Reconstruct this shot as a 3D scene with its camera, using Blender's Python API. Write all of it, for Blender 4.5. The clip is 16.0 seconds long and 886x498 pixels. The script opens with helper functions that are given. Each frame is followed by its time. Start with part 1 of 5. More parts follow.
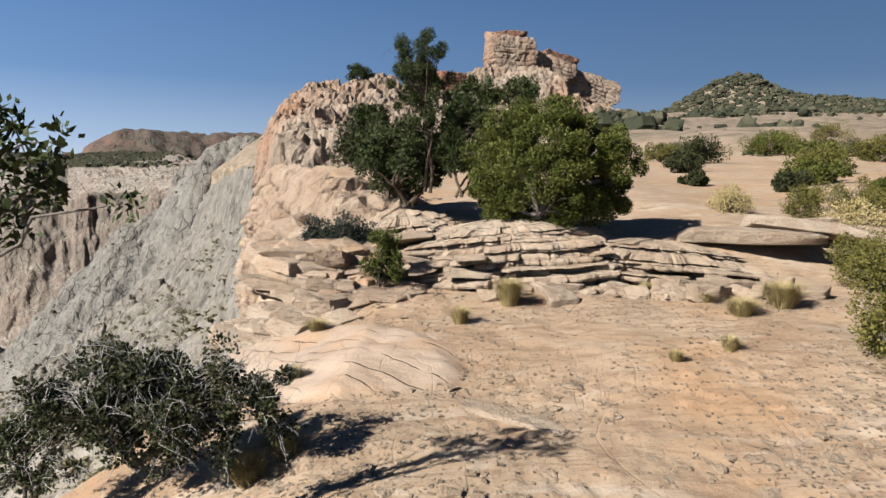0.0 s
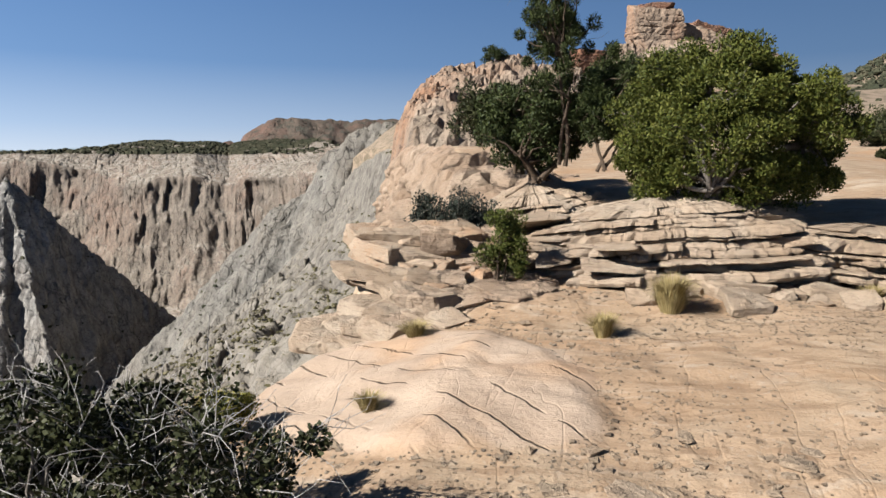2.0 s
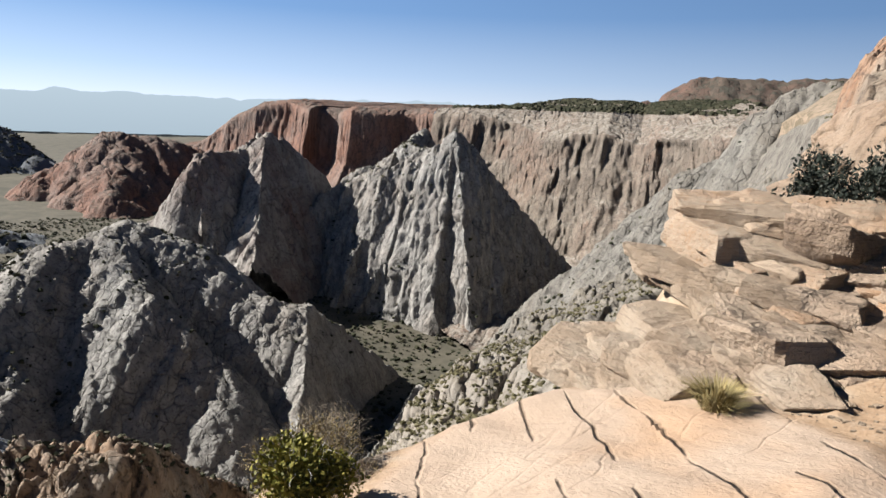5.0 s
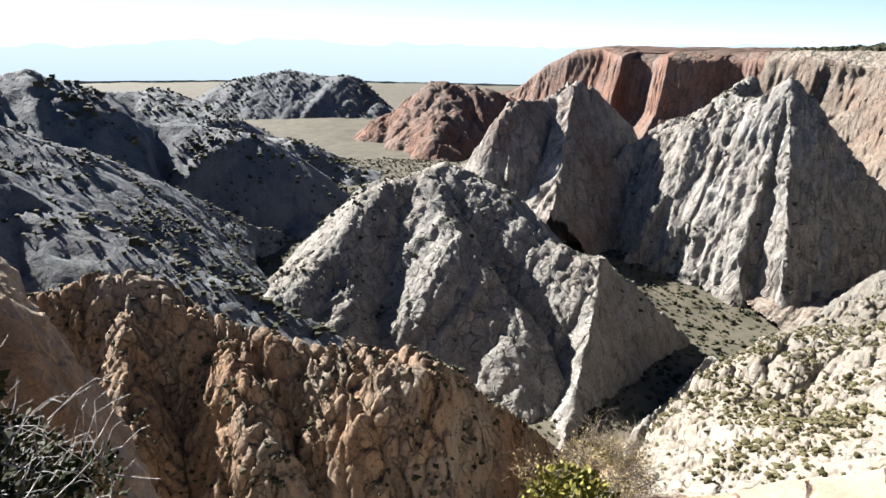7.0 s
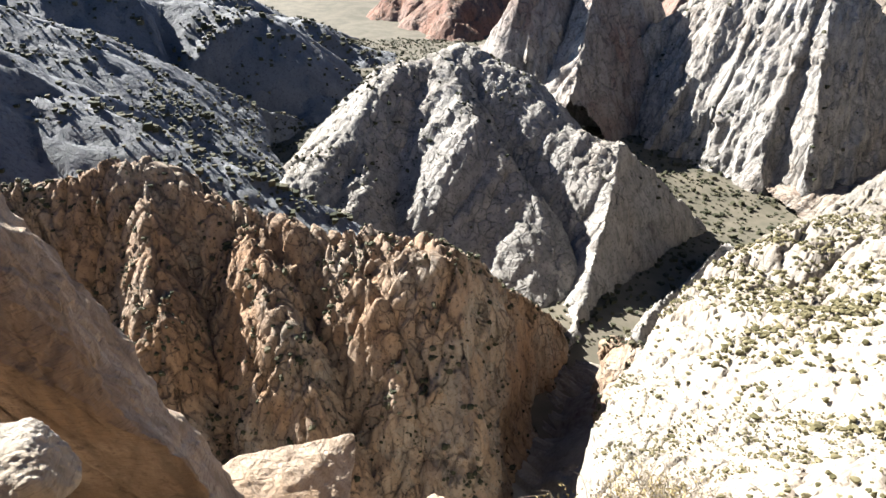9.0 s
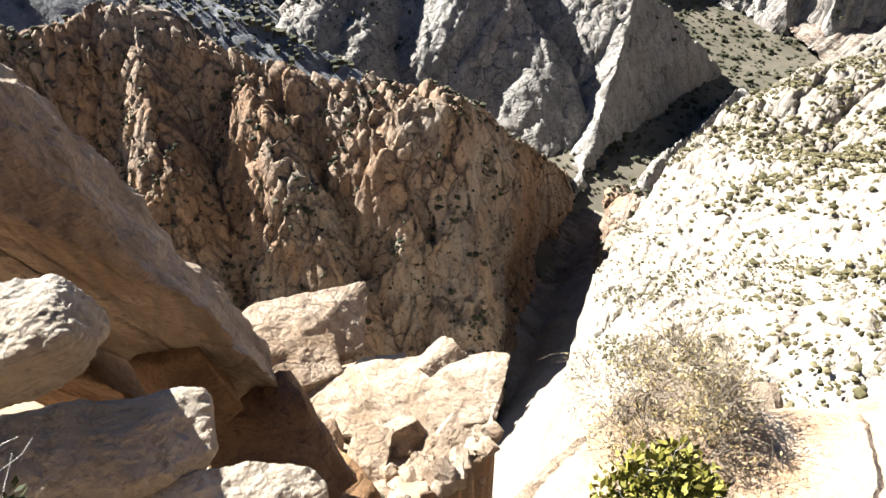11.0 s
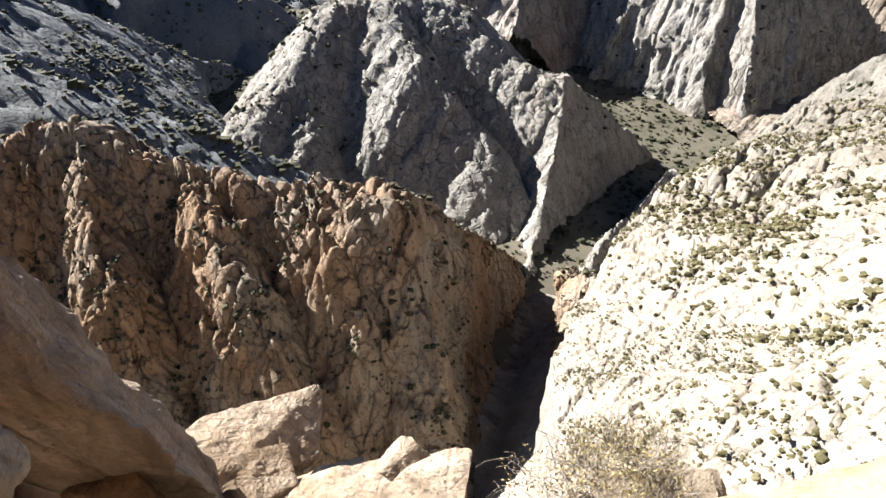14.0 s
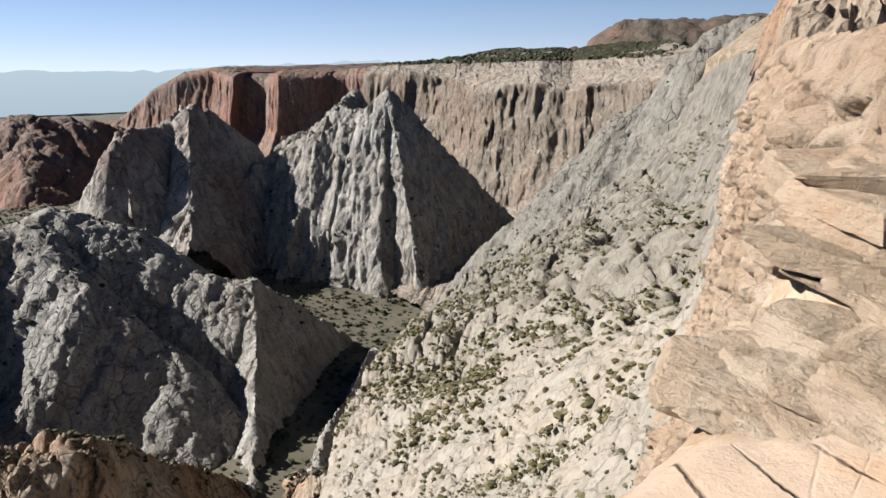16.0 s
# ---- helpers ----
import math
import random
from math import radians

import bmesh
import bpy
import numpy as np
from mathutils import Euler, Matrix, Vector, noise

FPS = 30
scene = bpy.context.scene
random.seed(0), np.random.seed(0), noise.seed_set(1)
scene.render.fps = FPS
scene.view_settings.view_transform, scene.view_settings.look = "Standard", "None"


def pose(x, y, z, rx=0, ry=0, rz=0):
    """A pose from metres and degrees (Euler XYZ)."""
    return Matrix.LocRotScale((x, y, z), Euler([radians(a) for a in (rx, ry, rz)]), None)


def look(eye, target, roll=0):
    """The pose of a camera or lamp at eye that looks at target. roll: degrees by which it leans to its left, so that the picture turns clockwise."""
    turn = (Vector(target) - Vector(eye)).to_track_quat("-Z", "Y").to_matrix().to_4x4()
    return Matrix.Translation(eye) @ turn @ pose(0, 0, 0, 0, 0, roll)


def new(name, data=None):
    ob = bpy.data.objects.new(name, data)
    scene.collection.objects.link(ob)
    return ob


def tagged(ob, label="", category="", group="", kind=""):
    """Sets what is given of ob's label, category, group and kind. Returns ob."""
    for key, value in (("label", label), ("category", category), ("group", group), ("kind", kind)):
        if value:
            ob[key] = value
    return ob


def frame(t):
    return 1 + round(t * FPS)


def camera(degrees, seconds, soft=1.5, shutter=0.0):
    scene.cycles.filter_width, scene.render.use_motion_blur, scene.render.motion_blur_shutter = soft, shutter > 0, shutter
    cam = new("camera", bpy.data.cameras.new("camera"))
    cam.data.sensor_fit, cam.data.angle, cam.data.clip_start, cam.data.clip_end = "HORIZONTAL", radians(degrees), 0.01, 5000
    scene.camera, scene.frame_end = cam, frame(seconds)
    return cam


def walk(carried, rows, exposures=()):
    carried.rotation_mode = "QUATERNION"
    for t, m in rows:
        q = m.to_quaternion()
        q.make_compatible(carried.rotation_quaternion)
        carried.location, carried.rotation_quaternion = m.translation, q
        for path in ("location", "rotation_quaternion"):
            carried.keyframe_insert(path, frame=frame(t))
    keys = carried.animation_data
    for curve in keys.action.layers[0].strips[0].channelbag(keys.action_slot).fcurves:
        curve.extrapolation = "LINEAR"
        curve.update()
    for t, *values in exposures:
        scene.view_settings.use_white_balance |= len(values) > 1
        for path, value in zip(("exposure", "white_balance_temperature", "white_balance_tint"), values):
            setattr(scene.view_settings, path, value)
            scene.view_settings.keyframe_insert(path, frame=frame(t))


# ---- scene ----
cam = camera(69.6, 16.0)
walk(cam, [
    (0.0, pose(-0.000, 0.000, 1.747, 83.558, -0.564, 0.064)),
    (0.5, pose(-0.047, 0.338, 1.694, 83.582, -0.790, 5.577)),
    (1.0, pose(-0.004, 0.802, 1.534, 83.133, -0.492, 7.827)),
    (1.5, pose(-0.089, 1.358, 1.567, 82.869, -0.537, 10.686)),
    (2.0, pose(-0.030, 1.749, 1.551, 82.082, -0.043, 11.997)),
    (2.5, pose(-0.052, 2.224, 1.524, 81.848, -0.503, 16.228)),
    (3.0, pose(-0.032, 2.741, 1.499, 80.862, -0.314, 19.327)),
    (3.5, pose(0.020, 3.273, 1.456, 80.416, -0.454, 24.385)),
    (4.0, pose(-0.003, 3.712, 1.434, 79.835, -0.865, 31.599)),
    (4.5, pose(-0.076, 4.035, 1.407, 79.534, -1.674, 40.007)),
    (5.0, pose(-0.277, 4.290, 1.309, 77.896, -2.211, 47.591)),
    (5.2, pose(-0.411, 4.391, 1.291, 77.700, -2.550, 51.718)),
    (7.3, pose(-0.884, 4.592, 1.350, 71.885, -0.581, 75.353)),
    (7.5, pose(-0.983, 4.641, 1.356, 71.065, -0.619, 75.475)),
    (8.0, pose(-1.242, 4.764, 1.373, 68.816, -0.652, 75.810)),
    (8.5, pose(-1.501, 4.853, 1.388, 66.004, -0.691, 75.862)),
    (9.0, pose(-1.654, 4.839, 1.370, 62.553, -0.429, 75.640)),
    (9.5, pose(-1.721, 4.794, 1.336, 57.616, -0.350, 75.416)),
    (10.0, pose(-1.800, 4.787, 1.335, 53.143, -0.190, 75.238)),
    (12.5, pose(-1.791, 4.810, 1.282, 48.024, 0.332, 76.010)),
    (13.0, pose(-1.793, 4.792, 1.340, 48.430, 0.377, 76.033)),
    (13.5, pose(-1.788, 4.839, 1.388, 52.319, 0.696, 75.795)),
    (14.0, pose(-1.799, 4.910, 1.351, 57.347, 0.929, 70.102)),
    (14.5, pose(-1.804, 4.922, 1.333, 62.187, 0.985, 60.420)),
    (15.0, pose(-1.782, 4.893, 1.359, 67.146, 0.901, 49.441)),
    (15.5, pose(-1.642, 4.710, 1.271, 71.520, 1.184, 43.011)),
    (16.0, pose(-1.629, 4.577, 1.339, 74.267, 1.330, 41.496)),
], exposures=[(0.0, 1.34), (3.5, 1.34), (5.2, 1.46), (7.3, 2.24), (9.0, 2.62), (12.5, 2.46), (14.0, 2.30), (15.0, 1.66), (16.0, 1.42)])

# ---- sky and sun ----
SUN_AZ, SUN_EL = radians(-127), radians(34)      # azimuth clockwise from +y
world = bpy.data.worlds.new("sky")
scene.world = world
world.use_nodes = True
wn = world.node_tree.nodes
sky = wn.new("ShaderNodeTexSky")
sky.sky_type, sky.sun_disc = "NISHITA", False
sky.sun_elevation, sky.sun_rotation = SUN_EL, SUN_AZ
sky.altitude, sky.air_density, sky.dust_density, sky.ozone_density = 600, 1.25, 0.1, 3.0
# dusty air low over the horizon, alike all round
wl = world.node_tree.links
wc, ws, wr, wk, wv, wm = [wn.new("ShaderNode" + k) for k in ("TexCoord", "SeparateXYZ", "ValToRGB", "ValToRGB", "VectorMath", "Mix")]
wm.data_type, wv.operation = "RGBA", "SCALE"
wl.new(wc.outputs["Generated"], ws.inputs[0])
for ramp, stops in ((wr, [(0.0, 0.95), (0.30, 0.85), (1.0, 0.85)]), (wk, [(0.0, (0.70, 0.80, 0.93)), (0.05, (0.46, 0.62, 0.86)), (0.14, (0.20, 0.37, 0.68)), (0.3, (0.11, 0.25, 0.56)), (0.5, (0.02, 0.055, 0.15)), (1.0, (0.006, 0.02, 0.07))])):
    wl.new(ws.outputs[2], ramp.inputs[0])
    e = ramp.color_ramp.elements
    while len(e) < len(stops):
        e.new(0.5)
    for k, (p, c) in zip(e, stops):
        k.position, k.color = p, (c, c, c, 1) if isinstance(c, float) else (*c, 1)
wl.new(wk.outputs[0], wv.inputs[0])
# brighter towards the sun's side
wd, wx = wn.new("ShaderNodeVectorMath"), wn.new("ShaderNodeMath")
wd.operation, wx.operation = "DOT_PRODUCT", "MULTIPLY_ADD"
wl.new(wc.outputs["Generated"], wd.inputs[0])
wd.inputs[1].default_value = (math.sin(SUN_AZ), math.cos(SUN_AZ), 0)
wl.new(wd.outputs["Value"], wx.inputs[0])
wx.inputs[1].default_value, wx.inputs[2].default_value = 13.0, 29.0
wl.new(wx.outputs[0], wv.inputs["Scale"])
wl.new(wr.outputs[0], wm.inputs[0])
wl.new(sky.outputs[0], wm.inputs[6])
wl.new(wv.outputs[0], wm.inputs[7])
wl.new(wm.outputs[2], wn["Background"].inputs[0])
wn["Background"].inputs[1].default_value = 0.0131

sun = new("sun", bpy.data.lights.new("sun", "SUN"))
sun.data.energy, sun.data.angle, sun.data.color = 5.0, radians(0.5), (1.0, 0.96, 0.90)
sun_way = Vector((math.sin(SUN_AZ) * math.cos(SUN_EL), math.cos(SUN_AZ) * math.cos(SUN_EL), math.sin(SUN_EL)))
sun.matrix_world = look(sun_way * 100, (0, 0, 0))


# ---- number noise for shapes ----
def hash3(ix, iy, iz, seed):
    h = (ix.astype(np.int64) * 374761393 + iy.astype(np.int64) * 668265263 + iz * 2147483647 + seed * 974711) & 0xFFFFFFFF
    h = ((h ^ (h >> 13)) * 1274126177) & 0xFFFFFFFF
    h = ((h ^ (h >> 16)) * 2246822519) & 0xFFFFFFFF
    return ((h ^ (h >> 15)) & 0xFFFFFF) / 16777216.0


def vnoise(x, y, z=None, seed=0):
    """Smooth value noise, -1 to 1."""
    ix, iy = np.floor(x), np.floor(y)
    fx, fy = x - ix, y - iy
    u, v = fx * fx * fx * (fx * (fx * 6 - 15) + 10), fy * fy * fy * (fy * (fy * 6 - 15) + 10)

    def plane(iz):
        a, b = hash3(ix, iy, iz, seed), hash3(ix + 1, iy, iz, seed)
        c, d = hash3(ix, iy + 1, iz, seed), hash3(ix + 1, iy + 1, iz, seed)
        return (a + (b - a) * u) * (1 - v) + (c + (d - c) * u) * v
    if z is None:
        return plane(np.int64(0)) * 2 - 1
    iz = np.floor(z)
    w = z - iz
    w = w * w * (3 - 2 * w)
    izi = iz.astype(np.int64)
    return (plane(izi) * (1 - w) + plane(izi + 1) * w) * 2 - 1


def fbm(x, y, z=None, octaves=5, gain=0.5, seed=0):
    s, a, t = 0.0, 1.0, 0.0
    for o in range(octaves):
        k = 2.03 ** o
        s = s + a * vnoise(x * k + o * 17.3, y * k - o * 9.1, None if z is None else z * k + o * 5.7, seed + o)
        t += a
        a *= gain
    return s / t


def ridged(x, y, octaves=4, seed=0):
    s, a, t = 0.0, 1.0, 0.0
    for o in range(octaves):
        k = 2.1 ** o
        s = s + a * (1 - 2 * np.abs(vnoise(x * k + o * 7.7, y * k + o * 3.3, None, seed + o)))
        t += a
        a *= 0.5
    return s / t


def cells(x, y, seed=0):
    """Cell noise: distance to the nearest point and to the border between cells, the cell's own number and its tilted plane."""
    ix, iy = np.floor(x), np.floor(y)
    f1, f2, own, tilt = np.full(x.shape, 9.0), np.full(x.shape, 9.0), np.zeros(x.shape), np.zeros(x.shape)
    for dx in (-1, 0, 1):
        for dy in (-1, 0, 1):
            cx, cy = ix + dx, iy + dy
            px = cx + hash3(cx, cy, np.int64(1), seed)
            py = cy + hash3(cx, cy, np.int64(2), seed)
            d = np.hypot(px - x, py - y)
            near = d < f1
            f2 = np.where(near, f1, np.minimum(f2, d))
            own = np.where(near, hash3(cx, cy, np.int64(3), seed), own)
            tilt = np.where(near, (hash3(cx, cy, np.int64(4), seed) - 0.5) * (x - px) + (hash3(cx, cy, np.int64(5), seed) - 0.5) * (y - py), tilt)
            f1 = np.where(near, d, f1)
    return f1, f2 - f1, own, tilt


def step(a, b, x):
    t = np.clip((x - a) / (b - a), 0, 1)
    return t * t * (3 - 2 * t)


# ---- mesh helpers ----
def link_mesh(name, verts, faces, mat, parent=None, smooth=True, label=""):
    """A mesh object from vertex and face arrays; faces all of one size."""
    verts, faces = np.asarray(verts, np.float32), np.asarray(faces, np.int32)
    me = bpy.data.meshes.new(name)
    me.vertices.add(len(verts))
    me.vertices.foreach_set("co", verts.ravel())
    k = faces.shape[1]
    me.loops.add(faces.size)
    me.loops.foreach_set("vertex_index", faces.ravel())
    me.polygons.add(len(faces))
    me.polygons.foreach_set("loop_start", np.arange(0, faces.size, k, dtype=np.int32))
    me.polygons.foreach_set("use_smooth", np.full(len(faces), smooth))
    me.update(calc_edges=True)
    me.validate()
    if mat:
        me.materials.append(mat)
    ob = new(name, me)
    if parent:
        ob.parent = parent
    if label:
        ob["label"] = label
    return ob


def grid_faces(n, m, keep=None):
    i = np.arange(n * m).reshape(n, m)
    f = np.stack([i[:-1, :-1], i[1:, :-1], i[1:, 1:], i[:-1, 1:]], -1)
    return f.reshape(-1, 4) if keep is None else f[keep]


def grid_mesh(name, x, y, z, mat, keep=None, parent=None, flip=False, smooth=True):
    f = grid_faces(*x.shape, keep)
    if flip:
        f = f[:, ::-1]
    used = np.unique(f)
    back = np.full(x.size, -1)
    back[used] = np.arange(len(used))
    v = np.stack([x, y, z], -1).reshape(-1, 3)[used]
    return link_mesh(name, v, back[f], mat, parent, smooth)


def group_at(name, x, y, z):
    e = new(name)
    e.empty_display_size = 0.2
    e.location = (x, y, z)
    return e


# ---- materials ----
class Nodes:
    """A short way to write node trees."""
    def __init__(self, name):
        self.mat = bpy.data.materials.new(name)
        self.mat.use_nodes = True
        self.t = self.mat.node_tree
        self.bsdf = self.t.nodes["Principled BSDF"]
        self.pos = self.t.nodes.new("ShaderNodeNewGeometry")

    def put(self, node, key, value):
        if hasattr(value, "is_output"):
            self.t.links.new(value, node.inputs[key])
        else:
            node.inputs[key].default_value = value

    def at(self, scale, vec=None):
        n = self.t.nodes.new("ShaderNodeMapping")
        self.put(n, "Vector", vec or self.pos.outputs["Position"])
        n.inputs["Scale"].default_value = scale if isinstance(scale, tuple) else (scale,) * 3
        return n.outputs[0]

    def noise(self, scale, detail=5, rough=0.55, dist=0.0, vec=None):
        n = self.t.nodes.new("ShaderNodeTexNoise")
        self.put(n, "Vector", self.at(scale, vec))
        n.inputs["Scale"].default_value, n.inputs["Detail"].default_value = 1, detail
        n.inputs["Roughness"].default_value, n.inputs["Distortion"].default_value = rough, dist
        return n.outputs["Fac"]

    def vor(self, scale, feature="DISTANCE_TO_EDGE", vec=None):
        n = self.t.nodes.new("ShaderNodeTexVoronoi")
        n.feature = feature
        self.put(n, "Vector", self.at(scale, vec))
        n.inputs["Scale"].default_value = 1
        return n.outputs["Distance"]

    def blocks(self, scale, vec):
        """One number for each block of a cell pattern."""
        n = self.t.nodes.new("ShaderNodeTexVoronoi")
        self.put(n, "Vector", self.at(scale, vec))
        n.inputs["Scale"].default_value = 1
        return self.xyz(n.outputs["Color"])[0]

    def warp(self, scale, much):
        """The position, pushed about by a noise."""
        n = self.t.nodes.new("ShaderNodeTexNoise")
        self.put(n, "Vector", self.at(scale))
        n.inputs["Scale"].default_value, n.inputs["Detail"].default_value = 1, 4
        m = self.t.nodes.new("ShaderNodeVectorMath")
        m.operation = "MULTIPLY_ADD"
        self.put(m, 0, n.outputs["Color"])
        m.inputs[1].default_value = (much,) * 3
        self.put(m, 2, self.pos.outputs["Position"])
        return m.outputs[0]

    def ramp(self, fac, *stops):
        n = self.t.nodes.new("ShaderNodeValToRGB")
        self.put(n, "Fac", fac)
        e = n.color_ramp.elements
        while len(e) < len(stops):
            e.new(0.5)
        for k, (p, c) in zip(e, stops):
            k.position = p
            k.color = (c, c, c, 1) if isinstance(c, (int, float)) else (*c, 1)
        return n.outputs[0]

    def mix(self, fac, a, b, kind="MIX"):
        n = self.t.nodes.new("ShaderNodeMix")
        n.data_type, n.blend_type = "RGBA", kind
        self.put(n, 0, fac)
        self.put(n, 6, a if not isinstance(a, tuple) else (*a, 1))
        self.put(n, 7, b if not isinstance(b, tuple) else (*b, 1))
        return n.outputs[2]

    def math(self, op, a, b=0.0):
        n = self.t.nodes.new("ShaderNodeMath")
        n.operation = op
        self.put(n, 0, a)
        self.put(n, 1, b)
        return n.outputs[0]

    def xyz(self, vec):
        n = self.t.nodes.new("ShaderNodeSeparateXYZ")
        self.put(n, 0, vec)
        return n.outputs

    def bump(self, height, distance, strength=1.0, base=None):
        n = self.t.nodes.new("ShaderNodeBump")
        self.put(n, "Height", height)
        n.inputs["Distance"].default_value, n.inputs["Strength"].default_value = distance, strength
        if base:
            self.put(n, "Normal", base)
        return n.outputs[0]

    def done(self, color, rough=0.9, normal=None, spec=0.25):
        self.put(self.bsdf, "Base Color", color if not isinstance(color, tuple) else (*color, 1))
        self.put(self.bsdf, "Roughness", rough)
        self.bsdf.inputs["Specular IOR Level"].default_value = spec
        if normal:
            self.put(self.bsdf, "Normal", normal)
        return self.mat


def rock(name, light, dark, stain, unit, streak=0.5, patch=None, patch_amount=0.0, crack=1.0, dirt=None, dirt_amount=0.0, bands=0.0, wear=1.0, dirt_from=0.62, north=None):
    """Weathered sandstone. unit: size in metres of the blocks that its relief shows."""
    n = Nodes(name)
    u = 1.0 / unit
    k = 0.5
    light, dark, stain = [tuple(k * v for v in q) for q in (light, dark, stain)]
    far = unit > 2
    big = n.noise(u * 0.12, 4)
    w = n.warp(u * 1.4, unit * 0.35)
    mid = n.noise((u * 0.7, u * 0.7, u * 0.45), 8, 0.62, 0.3)
    fine = n.noise(u * 5, 6, 0.7)
    nz = n.xyz(n.pos.outputs["Normal"])[2]
    steep = n.ramp(nz, (0.30, 1.0), (0.72, 0.15))
    c = n.mix(n.ramp(mid, (0.36, 0.0), (0.62, 1.0)), light, dark)
    if patch:
        c = n.mix(n.math("MULTIPLY", n.ramp(big, (0.42, 0.0), (0.6, 1.0)), patch_amount), c, tuple(k * v for v in patch))
    if north:       # greyer rock farther north, darkened in colour for its heavy shadow
        yy = n.math("ADD", n.xyz(n.pos.outputs["Position"])[1], n.math("MULTIPLY", big, 120.0))
        nn = tuple(k * v for v in north)
        c = n.mix(n.ramp(n.math("DIVIDE", yy, 400.0), (0.38, 0.0), (0.58, 1.0)), c, n.mix(n.ramp(n.noise((0.16, 0.16, 0.10), 9, 0.72, 0.4), (0.44, 0.0), (0.58, 1.0)), tuple(1.15 * v for v in nn), tuple(0.42 * v for v in nn)))
    # dark varnish that runs down the steep faces
    run = n.noise((u * 1.5, u * 1.5, u * 0.12), 6, 0.62, 0.3)
    c = n.mix(n.math("MULTIPLY", n.math("MULTIPLY", n.ramp(run, (0.48, 0.0), (0.62, 1.0)), steep), streak), c, stain)
    if bands:
        layer = n.noise((u * 0.12, u * 0.12, u * 2.2), 4, 0.6)
        c = n.mix(n.math("MULTIPLY", n.ramp(layer, (0.45, 0.0), (0.62, 1.0)), bands), c, stain)
    # joints round blocks of two sizes, open in some places and closed in others
    e1 = n.vor((u * 0.42, u * 0.42, u * 0.24), vec=w)
    e2 = n.vor((u * 1.3, u * 1.1, u * 0.7), vec=w)
    gate = n.ramp(n.noise(u * 0.35, 4, 0.6), (0.42, 0.0), (0.58, 1.0))
    j1 = n.ramp(e1, (0.0, 1.0), (0.045, 0.0))
    j2 = n.math("MULTIPLY", n.ramp(e2, (0.0, 1.0), (0.075, 0.0)), gate)
    joint = n.math("MAXIMUM", n.math("MULTIPLY", j1, n.ramp(n.noise(u * 0.22, 4, 0.6), (0.46, 0.0), (0.58, 0.9))), j2)
    c = n.mix(n.math("MULTIPLY", joint, (0.75 if far else 0.7) * crack), c, stain)
    if dirt:        # soil and low scrub where it lies flat enough
        dd = tuple(k * v for v in dirt)
        up = n.ramp(nz, (dirt_from, 0.0), (dirt_from + 0.28, 1.0))
        m = n.math("MULTIPLY", n.math("MULTIPLY", up, n.ramp(n.noise(u * 1.5, 5, 0.65), (0.42, 0.0), (0.54, 1.0))), dirt_amount)
        c = n.mix(m, c, dd)
    pit = n.noise(u * 2.6, 6, 0.7, 0.5)
    hole = n.ramp(pit, (0.30, 0.0), (0.40, 1.0))
    c = n.mix(n.math("MULTIPLY", n.math("SUBTRACT", 1.0, hole), 0.6 * wear), c, stain)
    c = n.mix(n.math("MULTIPLY", n.ramp(fine, (0.50, 0.0), (0.64, 1.0)), 0.5 * wear), c, dark)
    b = n.bump(mid, unit * (0.45 if far else 0.25), 0.8)
    if far:
        k1 = n.blocks((u * 1.3, u * 1.1, u * 0.7), w)
        c = n.mix(n.math("MULTIPLY", k1, 0.4), c, light)
        b = n.bump(k1, unit * 0.10, 0.6, b)
        c = n.mix(n.math("MULTIPLY", n.ramp(n.noise(u * 4.2, 6, 0.75), (0.55, 0.0), (0.60, 1.0)), 0.65 * wear), c, stain)
    else:               # sand grain and lichen
        gr = n.noise(70.0, 4, 0.75)
        c = n.mix(n.math("MULTIPLY", n.ramp(gr, (0.5, 0.0), (0.66, 1.0)), 0.45), c, dark)
        c = n.mix(n.math("MULTIPLY", n.ramp(n.noise(14.0, 6, 0.7), (0.56, 0.0), (0.62, 1.0)), 0.4), c, dark)
        c = n.mix(n.math("MULTIPLY", n.ramp(n.noise((5.0, 5.0, 60.0), 5, 0.7), (0.54, 0.0), (0.62, 1.0)), 0.45), c, stain)
        b = n.bump(gr, 0.012, 0.7, b)
        b = n.bump(n.noise((6.0, 6.0, 40.0), 5, 0.7), 0.03, 0.7, b)
        b = n.bump(n.noise(9.0, 6, 0.7), 0.05, 0.7, b)
    b = n.bump(n.math("SUBTRACT", 1.0, joint), unit * 0.10, 0.9 * crack, b)
    b = n.bump(hole, unit * 0.05, 0.6, b)
    b = n.bump(fine, unit * (0.05 if far else 0.10), 0.8, b)
    return n.done(c, 0.92, b)


def leaves(name, a, b, c, rough=0.6):
    """Foliage: each leaf has its own shade of three."""
    n = Nodes(name)
    r = n.pos.outputs["Random Per Island"]
    a, b, c = [tuple(0.50 * v for v in q) for q in (a, b, c)]
    col = n.ramp(r, (0.0, a), (0.45, b), (0.9, c), (1.0, c))
    col = n.mix(n.math("MULTIPLY", n.noise(6.0, 2), 0.35), col, a)
    m = n.done(col, rough, None, 0.12)
    n.bsdf.inputs["Subsurface Weight"].default_value = 0.0
    return m


def bark(name, a, b):
    n = Nodes(name)
    a, b = [tuple(0.55 * v for v in q) for q in (a, b)]
    g = n.noise((60.0, 60.0, 9.0), 5, 0.65)
    return n.done(n.mix(n.ramp(g, (0.35, 0.0), (0.65, 1.0)), a, b), 0.95, n.bump(g, 0.01, 0.9))


